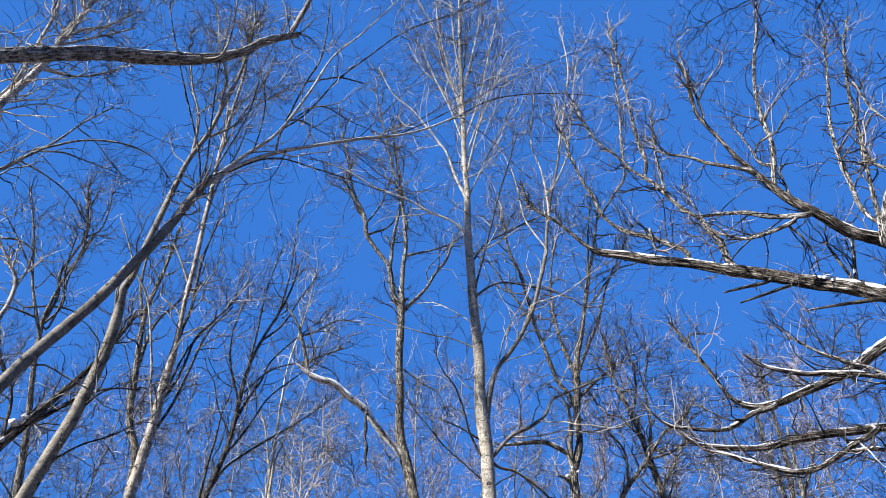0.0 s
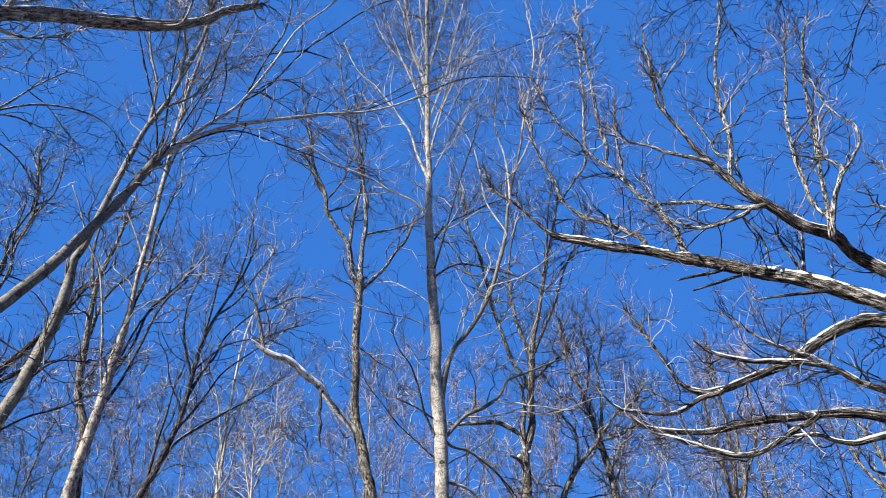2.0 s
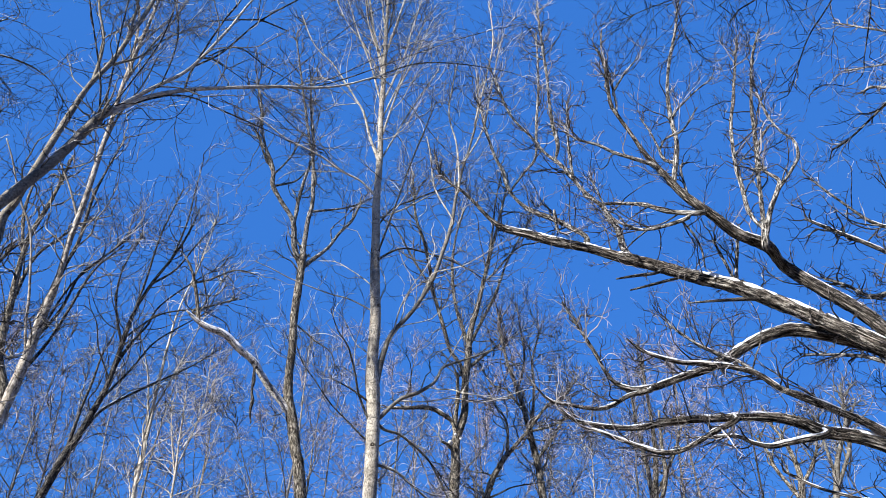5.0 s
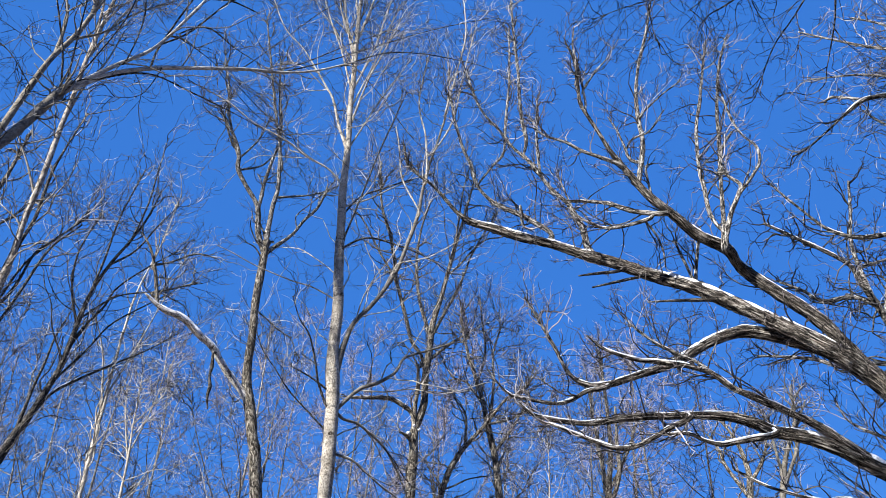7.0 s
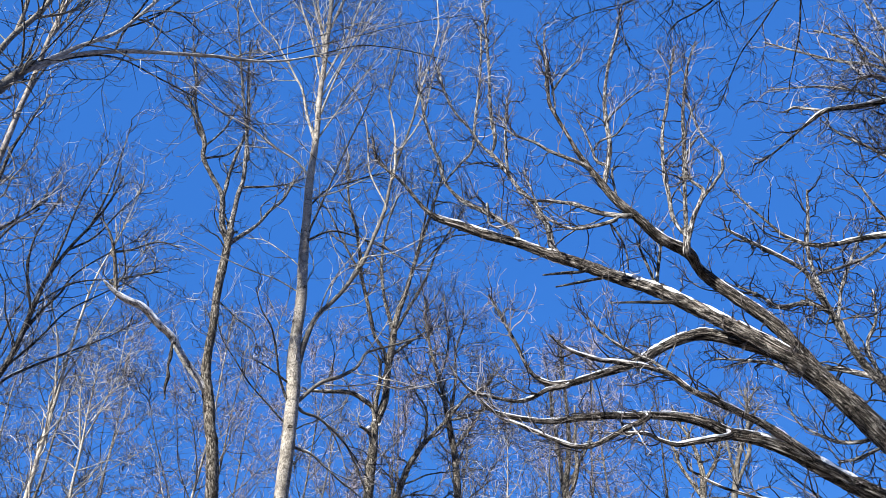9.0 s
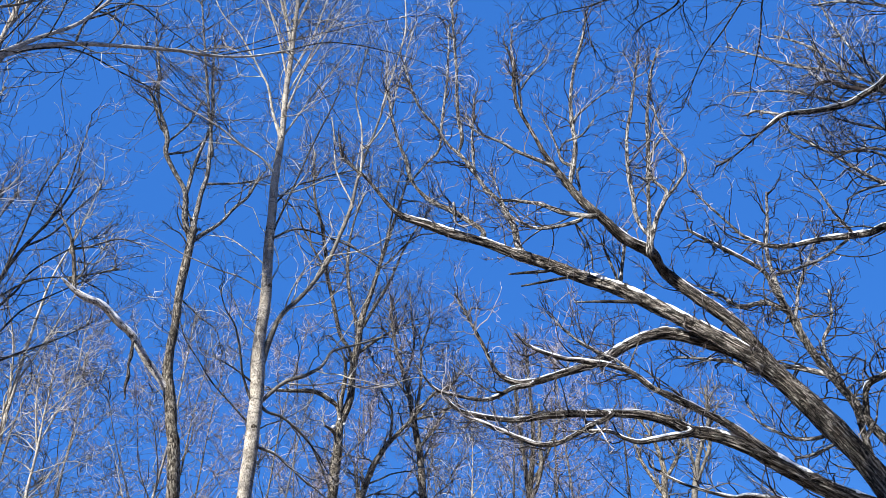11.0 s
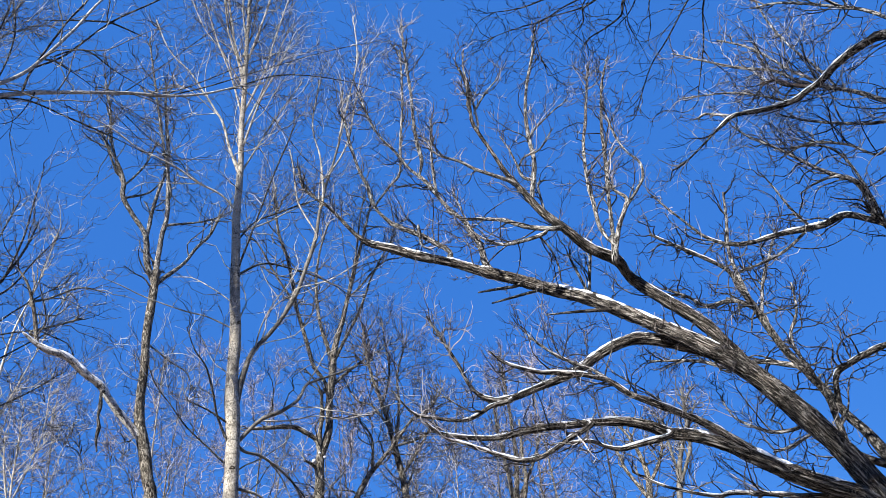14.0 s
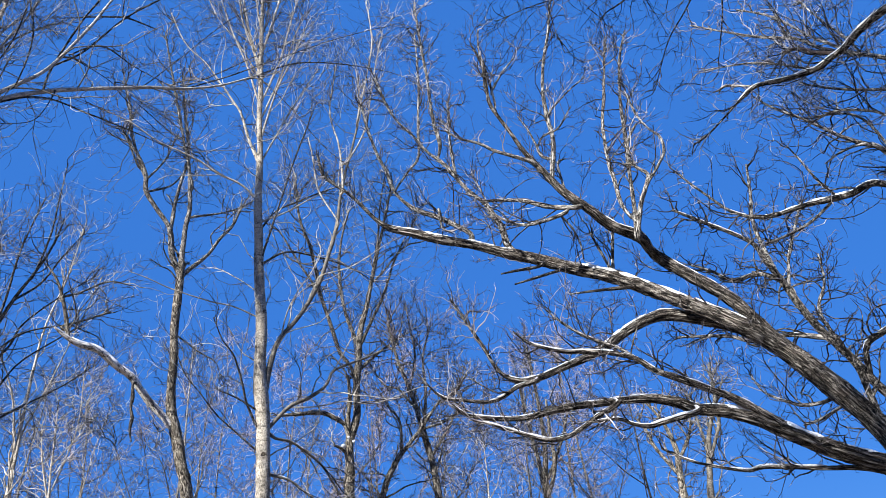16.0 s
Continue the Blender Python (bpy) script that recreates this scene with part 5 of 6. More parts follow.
sycamore = tree("sycamore_tree", "pale bare tree with flaking bark and forked stem", "white", "grey", [
    ("", [(-3.89, 9.21, 4.09, 0.095), (-3.88, 9.21, 4.42, 0.090), (-3.85, 9.23, 4.92, 0.085), (-3.81, 9.25, 5.48, 0.083), (-3.80, 9.25, 6.14, 0.076), (-3.79, 9.26, 6.31, 0.069), (-3.78, 9.26, 6.67, 0.052), (-3.79, 9.25, 7.23, 0.050), (-3.78, 9.26, 7.72, 0.051), (-3.78, 9.26, 8.25, 0.049), (-3.78, 9.26, 8.80, 0.046), (-3.78, 9.26, 9.38, 0.043), (-3.79, 9.25, 10.25, 0.040), (-3.76, 9.27, 11.22, 0.037), (-3.71, 9.29, 12.13, 0.034), (-3.74, 9.27, 13.07, 0.026), (-3.85, 9.23, 14.24, 0.016)]),
    ("k", [(-3.77, 9.26, 6.25, 0.039), (-3.77, 9.33, 6.80, 0.033), (-3.73, 9.40, 7.32, 0.031), (-3.76, 9.46, 8.07, 0.028), (-3.73, 9.53, 8.61, 0.020), (-3.64, 9.63, 9.45, 0.017)]),
    ("b", [(-3.79, 9.25, 5.58, 0.020), (-3.93, 9.17, 5.85, 0.022), (-3.99, 9.11, 6.24, 0.022), (-4.13, 9.00, 6.89, 0.019), (-4.24, 8.93, 7.22, 0.019), (-4.37, 8.84, 7.45, 0.018), (-4.48, 8.76, 7.69, 0.015), (-4.61, 8.67, 8.03, 0.015), (-4.75, 8.57, 8.32, 0.011)]),
    ("b", [(-3.80, 9.25, 7.72, 0.022), (-3.99, 9.17, 8.02, 0.018), (-4.17, 9.09, 8.34, 0.015), (-4.32, 9.02, 8.61, 0.008)]),
    ("k", [(-3.77, 9.26, 5.81, 0.023), (-3.65, 9.36, 6.19, 0.023), (-3.59, 9.45, 6.77, 0.020), (-3.43, 9.55, 7.11, 0.015), (-3.17, 9.70, 7.60, 0.012)]),
    ("", [(-3.78, 9.26, 8.86, 0.024), (-3.73, 9.31, 9.55, 0.020), (-3.56, 9.42, 10.41, 0.017), (-3.49, 9.48, 11.15, 0.014)]),
    ("", [(-3.76, 9.27, 10.37, 0.024), (-3.63, 9.38, 11.20, 0.021), (-3.41, 9.54, 12.26, 0.018), (-3.31, 9.65, 13.37, 0.015)]),
    ("k", [(-3.77, 9.26, 5.33, 0.025), (-3.68, 9.39, 5.75, 0.024), (-3.61, 9.52, 6.28, 0.023), (-3.56, 9.62, 6.74, 0.021), (-3.47, 9.72, 7.13, 0.017), (-3.27, 9.87, 7.57, 0.013)]),
    ("k", [(-3.75, 9.27, 5.84, 0.023), (-3.67, 9.43, 6.56, 0.019), (-3.47, 9.60, 7.08, 0.015), (-3.24, 9.78, 7.64, 0.012)]),
    ("", [(-3.78, 9.26, 9.87, 0.027), (-3.82, 9.28, 10.95, 0.028), (-3.91, 9.27, 11.80, 0.025), (-4.11, 9.20, 12.50, 0.020), (-4.20, 9.18, 13.47, 0.016)]),
    ("", [(-3.75, 9.27, 11.15, 0.018), (-3.55, 9.25, 11.57, 0.014), (-3.27, 9.24, 12.07, 0.011)]),
], 1300, 1.6, 0.0046, 110, spread=40, knots=22, girth=0.78)

black_cherry = tree("cherry_tree", "thin dark bare tree beside the pale forked one", "brown", "grey", [
    ("", [(-4.60, 11.08, 4.68, 0.071), (-4.67, 11.05, 5.17, 0.069), (-4.72, 11.03, 5.68, 0.062), (-4.90, 10.96, 6.15, 0.055), (-4.99, 10.91, 6.95, 0.052), (-5.05, 10.88, 7.56, 0.044), (-5.07, 10.88, 8.21, 0.040), (-4.97, 10.92, 8.95, 0.031), (-4.90, 10.96, 9.98, 0.019)]),
    ("", [(-5.00, 10.91, 7.15, 0.029), (-4.99, 11.11, 7.90, 0.023), (-4.81, 11.35, 8.50, 0.018), (-4.51, 11.66, 9.19, 0.012)]),
    ("", [(-5.08, 10.87, 7.99, 0.028), (-5.29, 10.87, 8.67, 0.024), (-5.36, 10.96, 9.72, 0.015)]),
], 550, 1.5, 0.005, 111)

dark_locust = tree("locust_tree", "dark leaning bare tree with many fine ascending branches", "dark", "grey", [
    ("", [(-4.43, 13.28, 5.19, 0.087), (-4.27, 13.33, 5.68, 0.078), (-4.12, 13.38, 6.28, 0.068), (-4.03, 13.41, 6.72, 0.063), (-3.99, 13.42, 7.23, 0.061), (-3.97, 13.42, 7.70, 0.054), (-3.91, 13.44, 8.32, 0.045), (-3.73, 13.49, 8.99, 0.039), (-3.52, 13.55, 9.56, 0.032), (-3.34, 13.60, 10.15, 0.027), (-3.21, 13.63, 10.92, 0.019)]),
    ("s", [(-4.22, 13.35, 5.82, 0.040), (-4.07, 13.48, 6.24, 0.033), (-3.79, 13.65, 6.59, 0.032), (-3.36, 13.87, 7.01, 0.027), (-2.79, 14.13, 7.53, 0.019), (-2.40, 14.30, 7.97, 0.011)]),
    ("", [(-3.98, 13.42, 7.25, 0.035), (-3.83, 13.52, 7.68, 0.031), (-3.66, 13.61, 8.09, 0.028), (-3.54, 13.69, 8.57, 0.022), (-3.07, 13.89, 9.27, 0.019), (-2.54, 14.07, 9.87, 0.012)]),
    ("", [(-3.97, 13.42, 7.70, 0.030), (-4.20, 13.24, 8.22, 0.027), (-4.24, 13.09, 8.90, 0.022), (-4.03, 12.99, 9.77, 0.016)]),
    ("", [(-4.35, 13.31, 5.54, 0.042), (-4.35, 13.37, 6.22, 0.034), (-4.31, 13.44, 6.79, 0.030), (-4.29, 13.49, 7.32, 0.021), (-4.20, 13.56, 7.88, 0.015)]),
    ("", [(-4.05, 13.40, 6.55, 0.026), (-3.76, 13.59, 7.13, 0.025), (-3.50, 13.77, 7.80, 0.020), (-3.09, 13.97, 8.32, 0.018), (-2.64, 14.16, 8.81, 0.012)]),
    ("", [(-3.90, 13.44, 8.29, 0.032), (-3.84, 13.40, 9.07, 0.028), (-3.78, 13.35, 10.00, 0.023), (-3.57, 13.33, 11.17, 0.017)]),
    ("", [(-3.73, 13.50, 8.96, 0.030), (-3.41, 13.70, 9.44, 0.026), (-3.17, 13.91, 10.20, 0.021), (-2.90, 14.11, 10.93, 0.012)]),
    ("", [(-3.94, 13.43, 7.82, 0.022), (-3.50, 13.66, 8.36, 0.021), (-2.88, 13.90, 8.68, 0.016)]),
    ("", [(-3.52, 13.55, 9.53, 0.028), (-3.37, 13.48, 10.37, 0.024), (-3.33, 13.39, 11.21, 0.020), (-3.29, 13.30, 12.10, 0.012)]),
    ("", [(-4.00, 13.42, 7.00, 0.021), (-4.31, 13.24, 7.38, 0.019), (-4.42, 13.13, 7.80, 0.015), (-4.60, 13.01, 8.10, 0.009)]),
], 1000, 1.8, 0.0052, 112, spread=40, girth=0.75)

upper_birch = tree("birch_tree", "pale leaning bare tree with two bright stems", "pale", "grey", [
    ("", [(-4.11, 4.37, 4.35, 0.055), (-4.18, 4.47, 5.19, 0.048), (-4.16, 4.62, 5.95, 0.039), (-4.10, 4.77, 6.67, 0.036), (-4.03, 4.91, 7.24, 0.035), (-3.99, 5.00, 7.83, 0.035), (-3.95, 5.07, 8.30, 0.030), (-3.94, 5.13, 8.78, 0.029), (-3.95, 5.16, 9.31, 0.023)]),
    ("", [(-4.19, 4.71, 6.17, 0.022), (-4.16, 4.81, 6.80, 0.021), (-4.13, 4.87, 7.12, 0.021), (-4.14, 4.92, 7.74, 0.019), (-4.15, 4.96, 8.30, 0.016), (-4.21, 4.96, 8.79, 0.012)]),
    ("", [(-4.06, 5.07, 7.86, 0.014), (-4.01, 5.22, 8.30, 0.014), (-3.88, 5.44, 8.68, 0.012), (-3.72, 5.69, 9.29, 0.009)]),
    ("", [(-4.11, 5.04, 7.48, 0.016), (-3.95, 5.35, 7.71, 0.012), (-3.83, 5.59, 8.03, 0.012), (-3.70, 5.83, 8.45, 0.006)]),
    ("", [(-3.98, 5.01, 7.87, 0.014), (-3.88, 5.42, 8.46, 0.012), (-3.77, 5.78, 9.07, 0.010)]),
], 1700, 1.2, 0.0037, 113, knots=12)

near_oak = tree("oak_tree", "bare oak with one thick bough stretched out sideways", "shaggy", "dark", [
    ("", [(-3.27, 2.95, 2.94, 0.101), (-3.36, 2.84, 3.51, 0.086), (-3.42, 2.76, 4.07, 0.065), (-3.40, 2.80, 4.55, 0.045)]),
    ("s", [(-3.41, 2.79, 4.51, 0.053), (-3.43, 3.03, 5.04, 0.053), (-3.38, 3.33, 5.53, 0.054), (-3.28, 3.61, 5.94, 0.058), (-3.19, 3.80, 6.20, 0.061), (-3.08, 3.99, 6.43, 0.067), (-2.89, 4.26, 6.75, 0.066), (-2.58, 4.61, 7.11, 0.066), (-2.28, 4.89, 7.46, 0.051), (-2.08, 5.05, 7.74, 0.043), (-1.92, 5.18, 8.08, 0.042), (-1.64, 5.36, 8.40, 0.036)]),
    ("", [(-1.64, 5.36, 8.36, 0.039), (-1.65, 5.35, 8.67, 0.035), (-1.57, 5.37, 9.07, 0.027), (-1.54, 5.38, 9.53, 0.022)]),
    ("", [(-3.44, 3.05, 4.21, 0.023), (-3.50, 3.55, 4.63, 0.022), (-3.50, 4.02, 5.08, 0.019), (-3.47, 4.34, 5.48, 0.016), (-3.46, 4.55, 5.82, 0.014), (-3.43, 4.77, 6.20, 0.012), (-3.40, 5.00, 6.67, 0.009), (-3.33, 5.23, 7.11, 0.007)]),
    ("", [(-3.43, 4.67, 6.02, 0.011), (-3.31, 4.96, 6.39, 0.010), (-3.12, 5.27, 6.64, 0.010), (-2.93, 5.52, 6.69, 0.006), (-2.75, 5.78, 6.53, 0.004)]),
    ("", [(-2.16, 4.73, 7.29, 0.012), (-2.08, 4.67, 7.55, 0.010), (-2.06, 4.56, 7.93, 0.008)]),
    ("", [(-3.60, 4.67, 5.88, 0.010), (-3.52, 4.93, 5.94, 0.008), (-3.42, 5.20, 5.94, 0.007), (-3.34, 5.46, 5.83, 0.004)]),
    ("", [(-3.61, 4.79, 6.10, 0.010), (-3.54, 5.06, 6.33, 0.010), (-3.46, 5.30, 6.45, 0.007), (-3.34, 5.57, 6.57, 0.005)]),
    ("", [(-3.52, 5.11, 6.70, 0.008), (-3.45, 5.35, 6.74, 0.006), (-3.37, 5.67, 6.69, 0.005)]),
], 800, 0.9, 0.0025, 114, rough=0.12, knots=6, girth=0.9)

snowy_oak = tree("oak_tree", "dark leaning bare oak with lumps of snow", "oak", "grey", [
    ("s", [(-6.30, 9.02, 3.85, 0.081), (-6.05, 9.19, 4.49, 0.062), (-5.79, 9.35, 5.13, 0.054), (-5.64, 9.44, 5.44, 0.049), (-5.44, 9.56, 5.86, 0.046), (-5.22, 9.68, 6.26, 0.041), (-5.04, 9.78, 6.67, 0.032), (-4.88, 9.86, 7.10, 0.025), (-4.77, 9.91, 7.43, 0.016)]),
    ("s", [(-5.55, 9.49, 5.57, 0.031), (-5.42, 9.67, 5.76, 0.031), (-5.29, 9.85, 6.01, 0.025), (-5.06, 10.11, 6.28, 0.015)]),
    ("s", [(-5.87, 9.30, 5.00, 0.029), (-5.86, 9.39, 5.26, 0.026), (-5.75, 9.55, 5.51, 0.034), (-5.64, 9.67, 5.59, 0.018)]),
    ("", [(-5.72, 9.39, 5.30, 0.025), (-5.86, 9.31, 5.83, 0.022), (-6.11, 9.14, 6.34, 0.014)]),
], 500, 1.4, 0.0042, 115)

far_ash = tree("ash_tree", "distant bare tree with a crooked dark crown", "brown", "grey", [
    ("", [(-7.40, 13.05, 4.85, 0.084), (-7.51, 12.98, 5.99, 0.068), (-7.66, 12.90, 7.01, 0.055), (-7.84, 12.79, 8.11, 0.048), (-7.91, 12.74, 8.77, 0.044), (-7.94, 12.73, 9.08, 0.037), (-7.85, 12.78, 9.99, 0.029), (-7.72, 12.86, 10.98, 0.029), (-7.96, 12.72, 12.29, 0.021)]),
    ("", [(-7.93, 12.73, 8.76, 0.032), (-8.32, 12.56, 9.78, 0.028), (-8.59, 12.46, 10.84, 0.024), (-8.97, 12.27, 12.08, 0.015)]),
    ("", [(-7.92, 12.74, 9.08, 0.023), (-7.69, 12.78, 9.37, 0.021), (-7.74, 12.56, 10.05, 0.018), (-7.67, 12.42, 10.81, 0.013)]),
    ("", [(-7.72, 12.86, 11.06, 0.018), (-7.60, 13.14, 11.73, 0.018), (-7.74, 13.31, 12.79, 0.015)]),
    ("", [(-8.03, 12.67, 9.04, 0.021), (-8.38, 12.32, 9.03, 0.017), (-8.73, 11.95, 8.99, 0.012)]),
    ("", [(-8.36, 12.46, 9.98, 0.021), (-8.75, 12.19, 10.64, 0.017), (-9.03, 11.98, 11.06, 0.013)]),
    ("", [(-7.95, 12.72, 9.05, 0.029), (-7.87, 12.82, 9.53, 0.031), (-7.98, 12.82, 10.20, 0.032), (-7.91, 12.92, 10.73, 0.024), (-7.85, 13.00, 11.24, 0.023), (-7.91, 13.02, 11.89, 0.021), (-8.17, 12.94, 12.73, 0.016)]),
    ("", [(-7.82, 12.80, 8.86, 0.024), (-7.71, 12.76, 9.47, 0.021), (-7.70, 12.68, 9.99, 0.021), (-7.55, 12.66, 10.66, 0.017), (-7.46, 12.66, 10.99, 0.012)]),
    ("", [(-8.48, 12.37, 10.48, 0.020), (-8.78, 12.27, 10.63, 0.023), (-9.12, 12.16, 10.59, 0.019)]),
    ("", [(-8.28, 12.51, 9.14, 0.018), (-7.99, 12.74, 9.31, 0.019), (-7.73, 12.93, 9.39, 0.018), (-7.46, 13.13, 9.37, 0.009)]),
], 750, 1.6, 0.006, 116)

pale_poplar = tree("poplar_tree", "slim pale distant bare tree with upright branches", "pale", "pale", [
    ("", [(-3.53, 15.09, 5.36, 0.063), (-3.54, 15.09, 6.47, 0.056), (-3.55, 15.09, 7.18, 0.048), (-3.54, 15.09, 8.46, 0.040), (-3.49, 15.10, 9.29, 0.030), (-3.27, 15.15, 10.50, 0.026), (-3.14, 15.18, 11.81, 0.016)]),
    ("", [(-3.53, 15.09, 6.94, 0.026), (-3.26, 15.25, 8.00, 0.023), (-2.94, 15.43, 9.46, 0.020), (-2.67, 15.57, 10.75, 0.015)]),
    ("", [(-3.51, 15.10, 6.59, 0.028), (-3.76, 14.92, 7.61, 0.024), (-4.08, 14.75, 8.43, 0.014)]),
], 700, 1.8, 0.006, 117, spread=30, girth=0.65)

red_maple = tree("maple_tree", "bare maple with a haze of reddish twigs", "brown", "red", [
    ("", [(4.30, 14.37, 5.38, 0.075), (4.25, 14.38, 6.00, 0.068), (4.17, 14.41, 6.47, 0.064), (4.09, 14.43, 6.94, 0.056), (4.00, 14.46, 7.42, 0.052), (3.85, 14.50, 7.93, 0.043), (3.73, 14.53, 8.33, 0.036), (3.63, 14.55, 8.87, 0.029), (3.56, 14.57, 9.51, 0.020)]),
    ("", [(4.09, 14.43, 6.88, 0.037), (4.28, 14.49, 7.68, 0.029), (4.31, 14.58, 8.48, 0.024), (4.57, 14.60, 9.31, 0.015)]),
    ("", [(3.99, 14.46, 7.36, 0.026), (3.72, 14.60, 7.72, 0.025), (3.41, 14.73, 7.90, 0.019), (3.14, 14.87, 8.49, 0.012)]),
    ("", [(3.86, 14.49, 7.87, 0.028), (4.12, 14.55, 8.47, 0.024), (4.10, 14.73, 9.38, 0.020), (4.09, 14.85, 10.02, 0.015)]),
    ("", [(4.21, 14.40, 6.35, 0.027), (4.65, 14.32, 6.78, 0.023), (4.90, 14.28, 7.23, 0.017)]),
], 1300, 2.0, 0.0056, 118)

stem_maple = tree("maple_tree", "bare maple of several thin upright stems", "brown", "red", [
    ("", [(7.08, 15.46, 4.81, 0.081), (7.14, 15.43, 5.75, 0.065), (7.25, 15.37, 6.75, 0.055), (7.28, 15.36, 7.54, 0.044), (7.26, 15.37, 8.37, 0.032), (7.24, 15.38, 9.25, 0.020)]),
    ("", [(7.13, 15.43, 5.63, 0.053), (7.10, 15.59, 6.80, 0.049), (7.06, 15.70, 7.63, 0.038), (7.05, 15.80, 8.52, 0.026)]),
    ("", [(7.14, 15.43, 5.51, 0.051), (7.36, 15.25, 6.21, 0.048), (7.35, 15.18, 6.95, 0.037), (7.36, 15.10, 7.73, 0.025)]),
    ("", [(7.17, 15.41, 5.99, 0.037), (7.64, 15.30, 6.76, 0.034), (7.98, 15.23, 7.56, 0.024)]),
], 700, 1.8, 0.0052, 119)

yellow_ash = tree("ash_tree", "bare brown tree with curved snowy boughs low down", "brown", "grey", [
    ("s", [(9.04, 13.20, 4.50, 0.084), (9.08, 13.17, 5.38, 0.065), (9.12, 13.14, 5.83, 0.054), (9.07, 13.18, 6.32, 0.041), (8.95, 13.26, 6.71, 0.027), (8.76, 13.39, 7.07, 0.017)]),
    ("s", [(9.10, 13.16, 5.46, 0.037), (8.76, 13.28, 5.93, 0.035), (8.65, 13.29, 6.29, 0.029), (8.48, 13.33, 6.60, 0.018)]),
    ("", [(9.13, 13.14, 5.71, 0.036), (9.50, 12.99, 6.26, 0.028), (9.66, 13.01, 7.02, 0.018)]),
], 600, 1.3, 0.006, 120)

slim_ash = tree("ash_tree", "slim grey bare tree behind the large oak", "grey", "grey", [
    ("s", [(9.43, 12.93, 4.54, 0.074), (9.55, 12.84, 5.28, 0.060), (9.69, 12.73, 5.94, 0.050), (9.84, 12.61, 6.38, 0.039), (9.98, 12.50, 6.83, 0.029), (10.02, 12.47, 7.46, 0.017)]),
    ("", [(9.62, 12.78, 5.60, 0.042), (9.93, 12.64, 6.15, 0.033), (10.04, 12.62, 6.63, 0.028), (10.32, 12.49, 7.22, 0.017)]),
    ("", [(9.66, 12.75, 5.83, 0.030), (9.54, 12.73, 6.29, 0.026), (9.46, 12.65, 6.87, 0.016)]),
], 500, 1.3, 0.006, 121)

white_poplar = tree("poplar_tree", "thin whitish bare tree among darker ones", "pale", "pale", [
    ("", [(-3.23, 17.71, 4.62, 0.058), (-3.31, 17.69, 5.54, 0.050), (-3.34, 17.69, 6.34, 0.041), (-3.40, 17.68, 7.05, 0.031), (-3.44, 17.67, 7.86, 0.026), (-3.50, 17.66, 8.70, 0.016)]),
    ("", [(-3.33, 17.69, 6.41, 0.036), (-3.63, 17.79, 7.33, 0.026), (-3.80, 17.90, 8.19, 0.016)]),
    ("", [(-3.42, 17.67, 7.24, 0.025), (-3.08, 17.63, 7.63, 0.020), (-2.87, 17.59, 7.95, 0.020), (-2.87, 17.47, 8.62, 0.016)]),
    ("", [(-3.35, 17.69, 6.60, 0.027), (-3.16, 17.78, 7.37, 0.024), (-3.04, 17.86, 8.26, 0.021), (-3.11, 17.93, 9.47, 0.017)]),
], 900, 1.8, 0.006, 122, girth=0.65)

pale_ash = tree("ash_tree", "pale crooked bare tree with few branches", "pale", "pale", [
    ("", [(-7.42, 10.67, 6.45, 0.055), (-7.43, 10.67, 7.34, 0.048), (-7.40, 10.69, 7.86, 0.040), (-7.36, 10.71, 8.14, 0.038), (-7.38, 10.70, 8.57, 0.037), (-7.51, 10.61, 8.86, 0.026), (-7.69, 10.48, 9.13, 0.022), (-7.89, 10.33, 9.51, 0.018)]),
    ("", [(-7.36, 10.71, 8.51, 0.018), (-7.34, 10.85, 8.90, 0.014), (-7.27, 11.02, 9.26, 0.012)]),
], 500, 1.2, 0.0065, 123)

arched_maple = tree("maple_tree", "small bare maple with a bowed stem", "brown", "grey", [
    ("", [(3.10, 14.16, 5.28, 0.062), (3.39, 14.10, 5.93, 0.052), (3.62, 14.04, 6.24, 0.039), (3.92, 13.96, 6.59, 0.035), (4.12, 13.90, 6.85, 0.031), (4.37, 13.82, 7.17, 0.023), (4.65, 13.73, 7.30, 0.019), (4.93, 13.64, 7.65, 0.018)]),
    ("", [(3.59, 14.05, 6.22, 0.030), (3.52, 13.98, 6.77, 0.024), (3.29, 13.97, 7.11, 0.017), (3.11, 13.96, 7.46, 0.014)]),
    ("", [(3.99, 13.94, 6.69, 0.026), (4.43, 13.91, 6.74, 0.020), (4.85, 13.88, 6.96, 0.014)]),
], 700, 1.4, 0.0073, 124)

# ---------- snow caught in crotches ----------
for thing, x, y, z, size in [
    (snowy_oak, -5.71, 9.33, 5.45, 0.060),
    (snowy_oak, -5.60, 9.36, 5.55, 0.036),
    (snowy_oak, -5.77, 9.30, 5.20, 0.048),
    (snowy_oak, -5.85, 9.30, 5.08, 0.036),
    (maple, 2.45, 14.41, 6.44, 0.046),
    (maple, 2.65, 14.36, 6.51, 0.033),
    (maple, 2.56, 14.41, 6.61, 0.026),
]:
    snow_lump(thing, x, y, z, size, int(1000 * z))

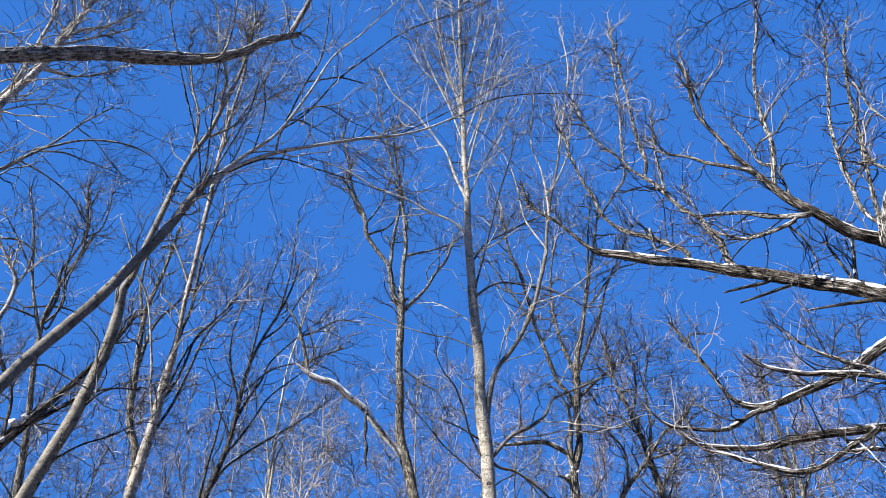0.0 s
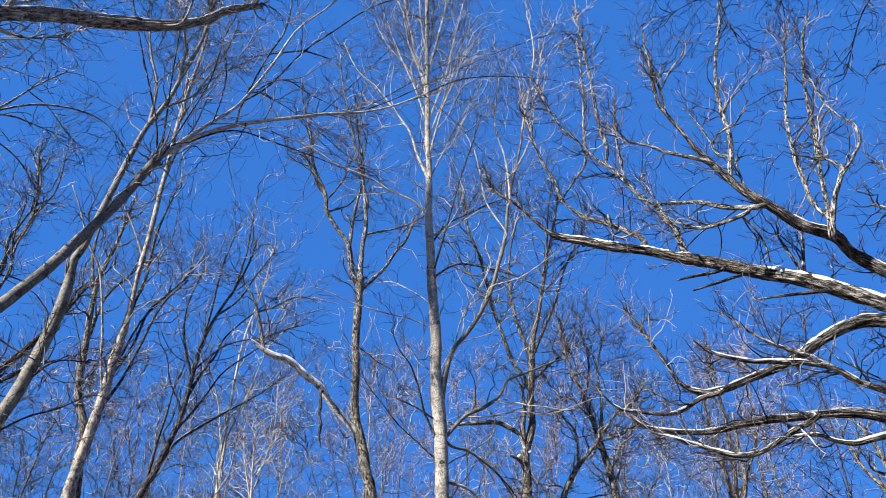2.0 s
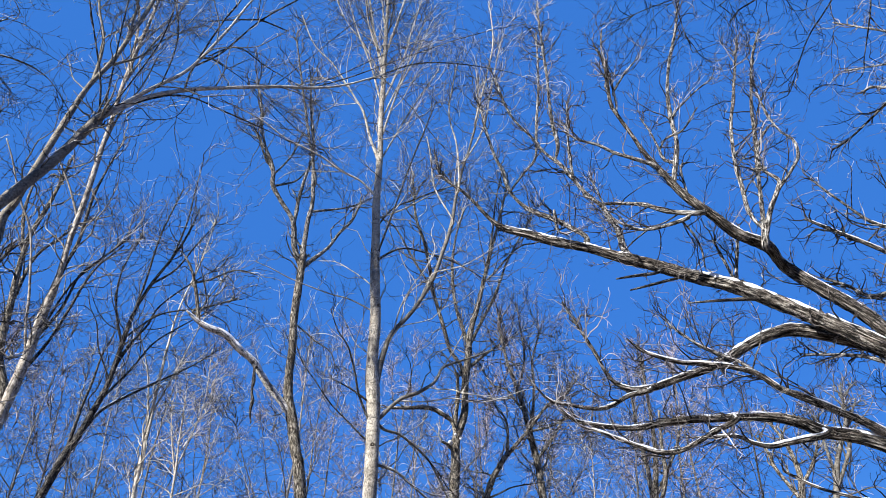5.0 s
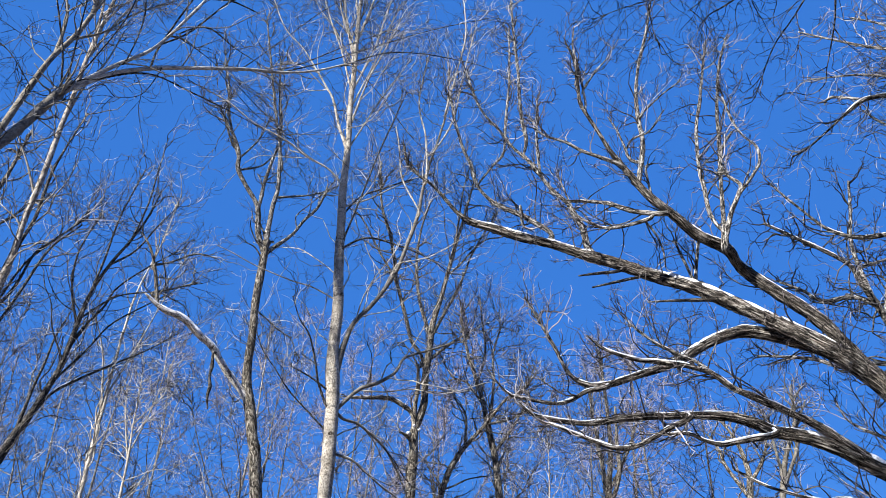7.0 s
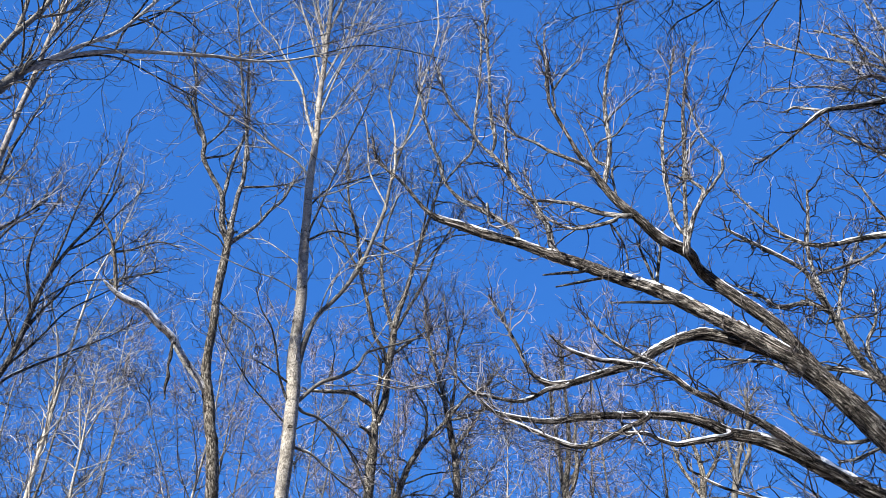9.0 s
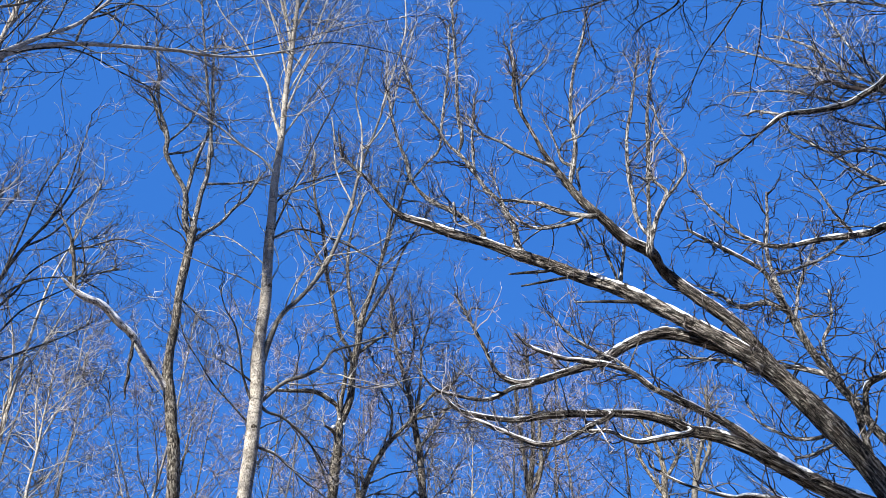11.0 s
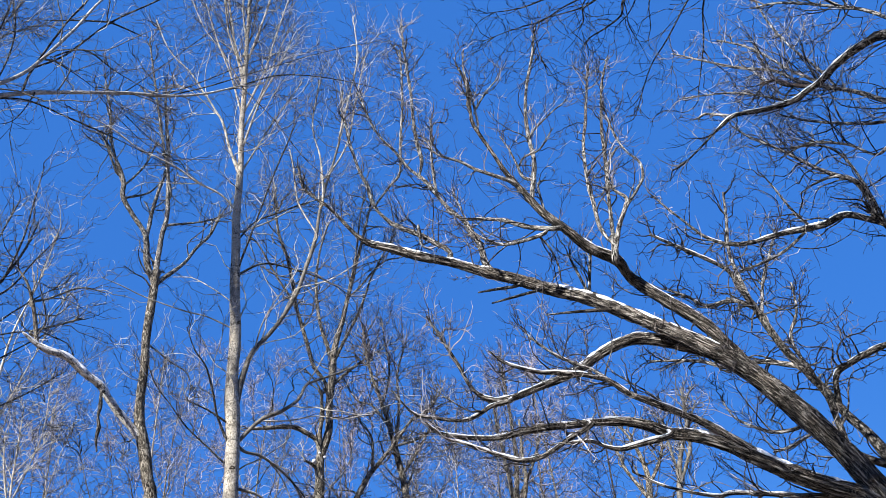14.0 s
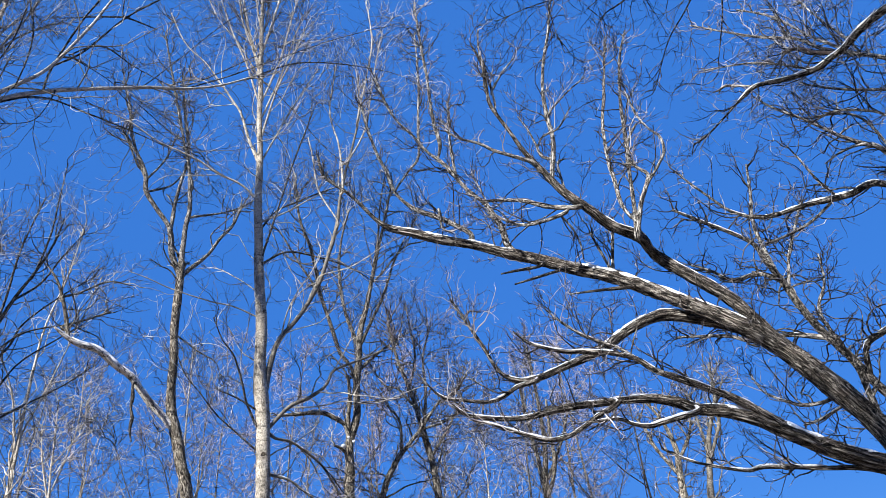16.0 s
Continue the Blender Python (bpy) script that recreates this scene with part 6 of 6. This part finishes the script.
# ---------- the wood behind ----------
spots = np.random.default_rng(7)
KINDS = [("maple_tree", "distant bare maple with reddish twigs in the wood", "brown", "red"),
         ("poplar_tree", "distant slim pale bare tree in the wood", "white", "pale"),
         ("oak_tree", "distant dark bare oak in the wood", "dark", "dark"),
         ("ash_tree", "distant grey bare tree in the wood", "grey", "grey")]
for i in range(32):
    az = radians(-48 + 82 * (i + spots.uniform(-0.4, 0.4)) / 32)
    far = spots.uniform(20, 34)
    kind = KINDS[int(spots.choice(4, p=(0.52, 0.2, 0.1, 0.18)))]
    wood_tree(*kind, far * math.sin(az), far * math.cos(az), 1.6 + far * math.tan(radians(spots.uniform(19, 27))), spots.uniform(0.055, 0.095), 300 + i,
              (spots.uniform(-0.1, 0.1), spots.uniform(-0.05, 0.05)), 8, 1250, 1.8)

# ---------- unseen wood added on the sunny side, whose shadows fall into the clearing ---
for i, (x, y, height) in enumerate([(-13.5, -5.5, 15.0), (-8.0, -6.0, 14.0), (-1.5, -8.0, 16.0), (5.0, -7.5, 15.0), (10.5, -4.5, 16.0)]):
    wood_tree(*(("oak_tree", "bare oak on the sunny side of the clearing", "oak", "dark") if i % 2 else ("ash_tree", "bare grey ash on the sunny side of the clearing", "grey", "grey")),
              x, y, height, 0.17, 400 + i, (0.02 * (i % 3 - 1), 0.02 * (i % 2)), 7, 300, 1.8, group="trees round the clearing")
# unseen oak added above the eye; its dense crown shades the large oak's lower trunk
wood_tree("oak_tree", "unseen bare oak added overhead, its crown shading the large oak's trunk", "oak", "dark", -1.8, -1.2, 10.5, 0.15, 420, (0.11, 0.16), 12, 4200, 1.2, start=0.64, group="trees round the clearing", floor=0.008)
# unseen oak, added so that its level limb throws shade on the birch's upper trunk
tree("oak_tree", "unseen tall bare oak added on the sunny side, its heavy limb shading the birch", "oak", "dark", [
    ("", [(-11.4, 2.4, 3.0, 0.24), (-11.4, 2.4, 7.0, 0.21), (-11.3, 2.5, 12.0, 0.18), (-11.2, 2.6, 17.0, 0.14), (-11.2, 2.7, 19.0, 0.06)]),
    ("", [(-11.2, 2.6, 17.0, 0.14), (-10.9, 3.4, 17.9, 0.13), (-10.0, 4.6, 18.1, 0.125), (-8.7, 5.5, 17.9, 0.115), (-7.4, 6.4, 17.65, 0.1), (-6.9, 6.7, 17.9, 0.04)]),
], 260, 1.4, 0.006, 430, singles=20)
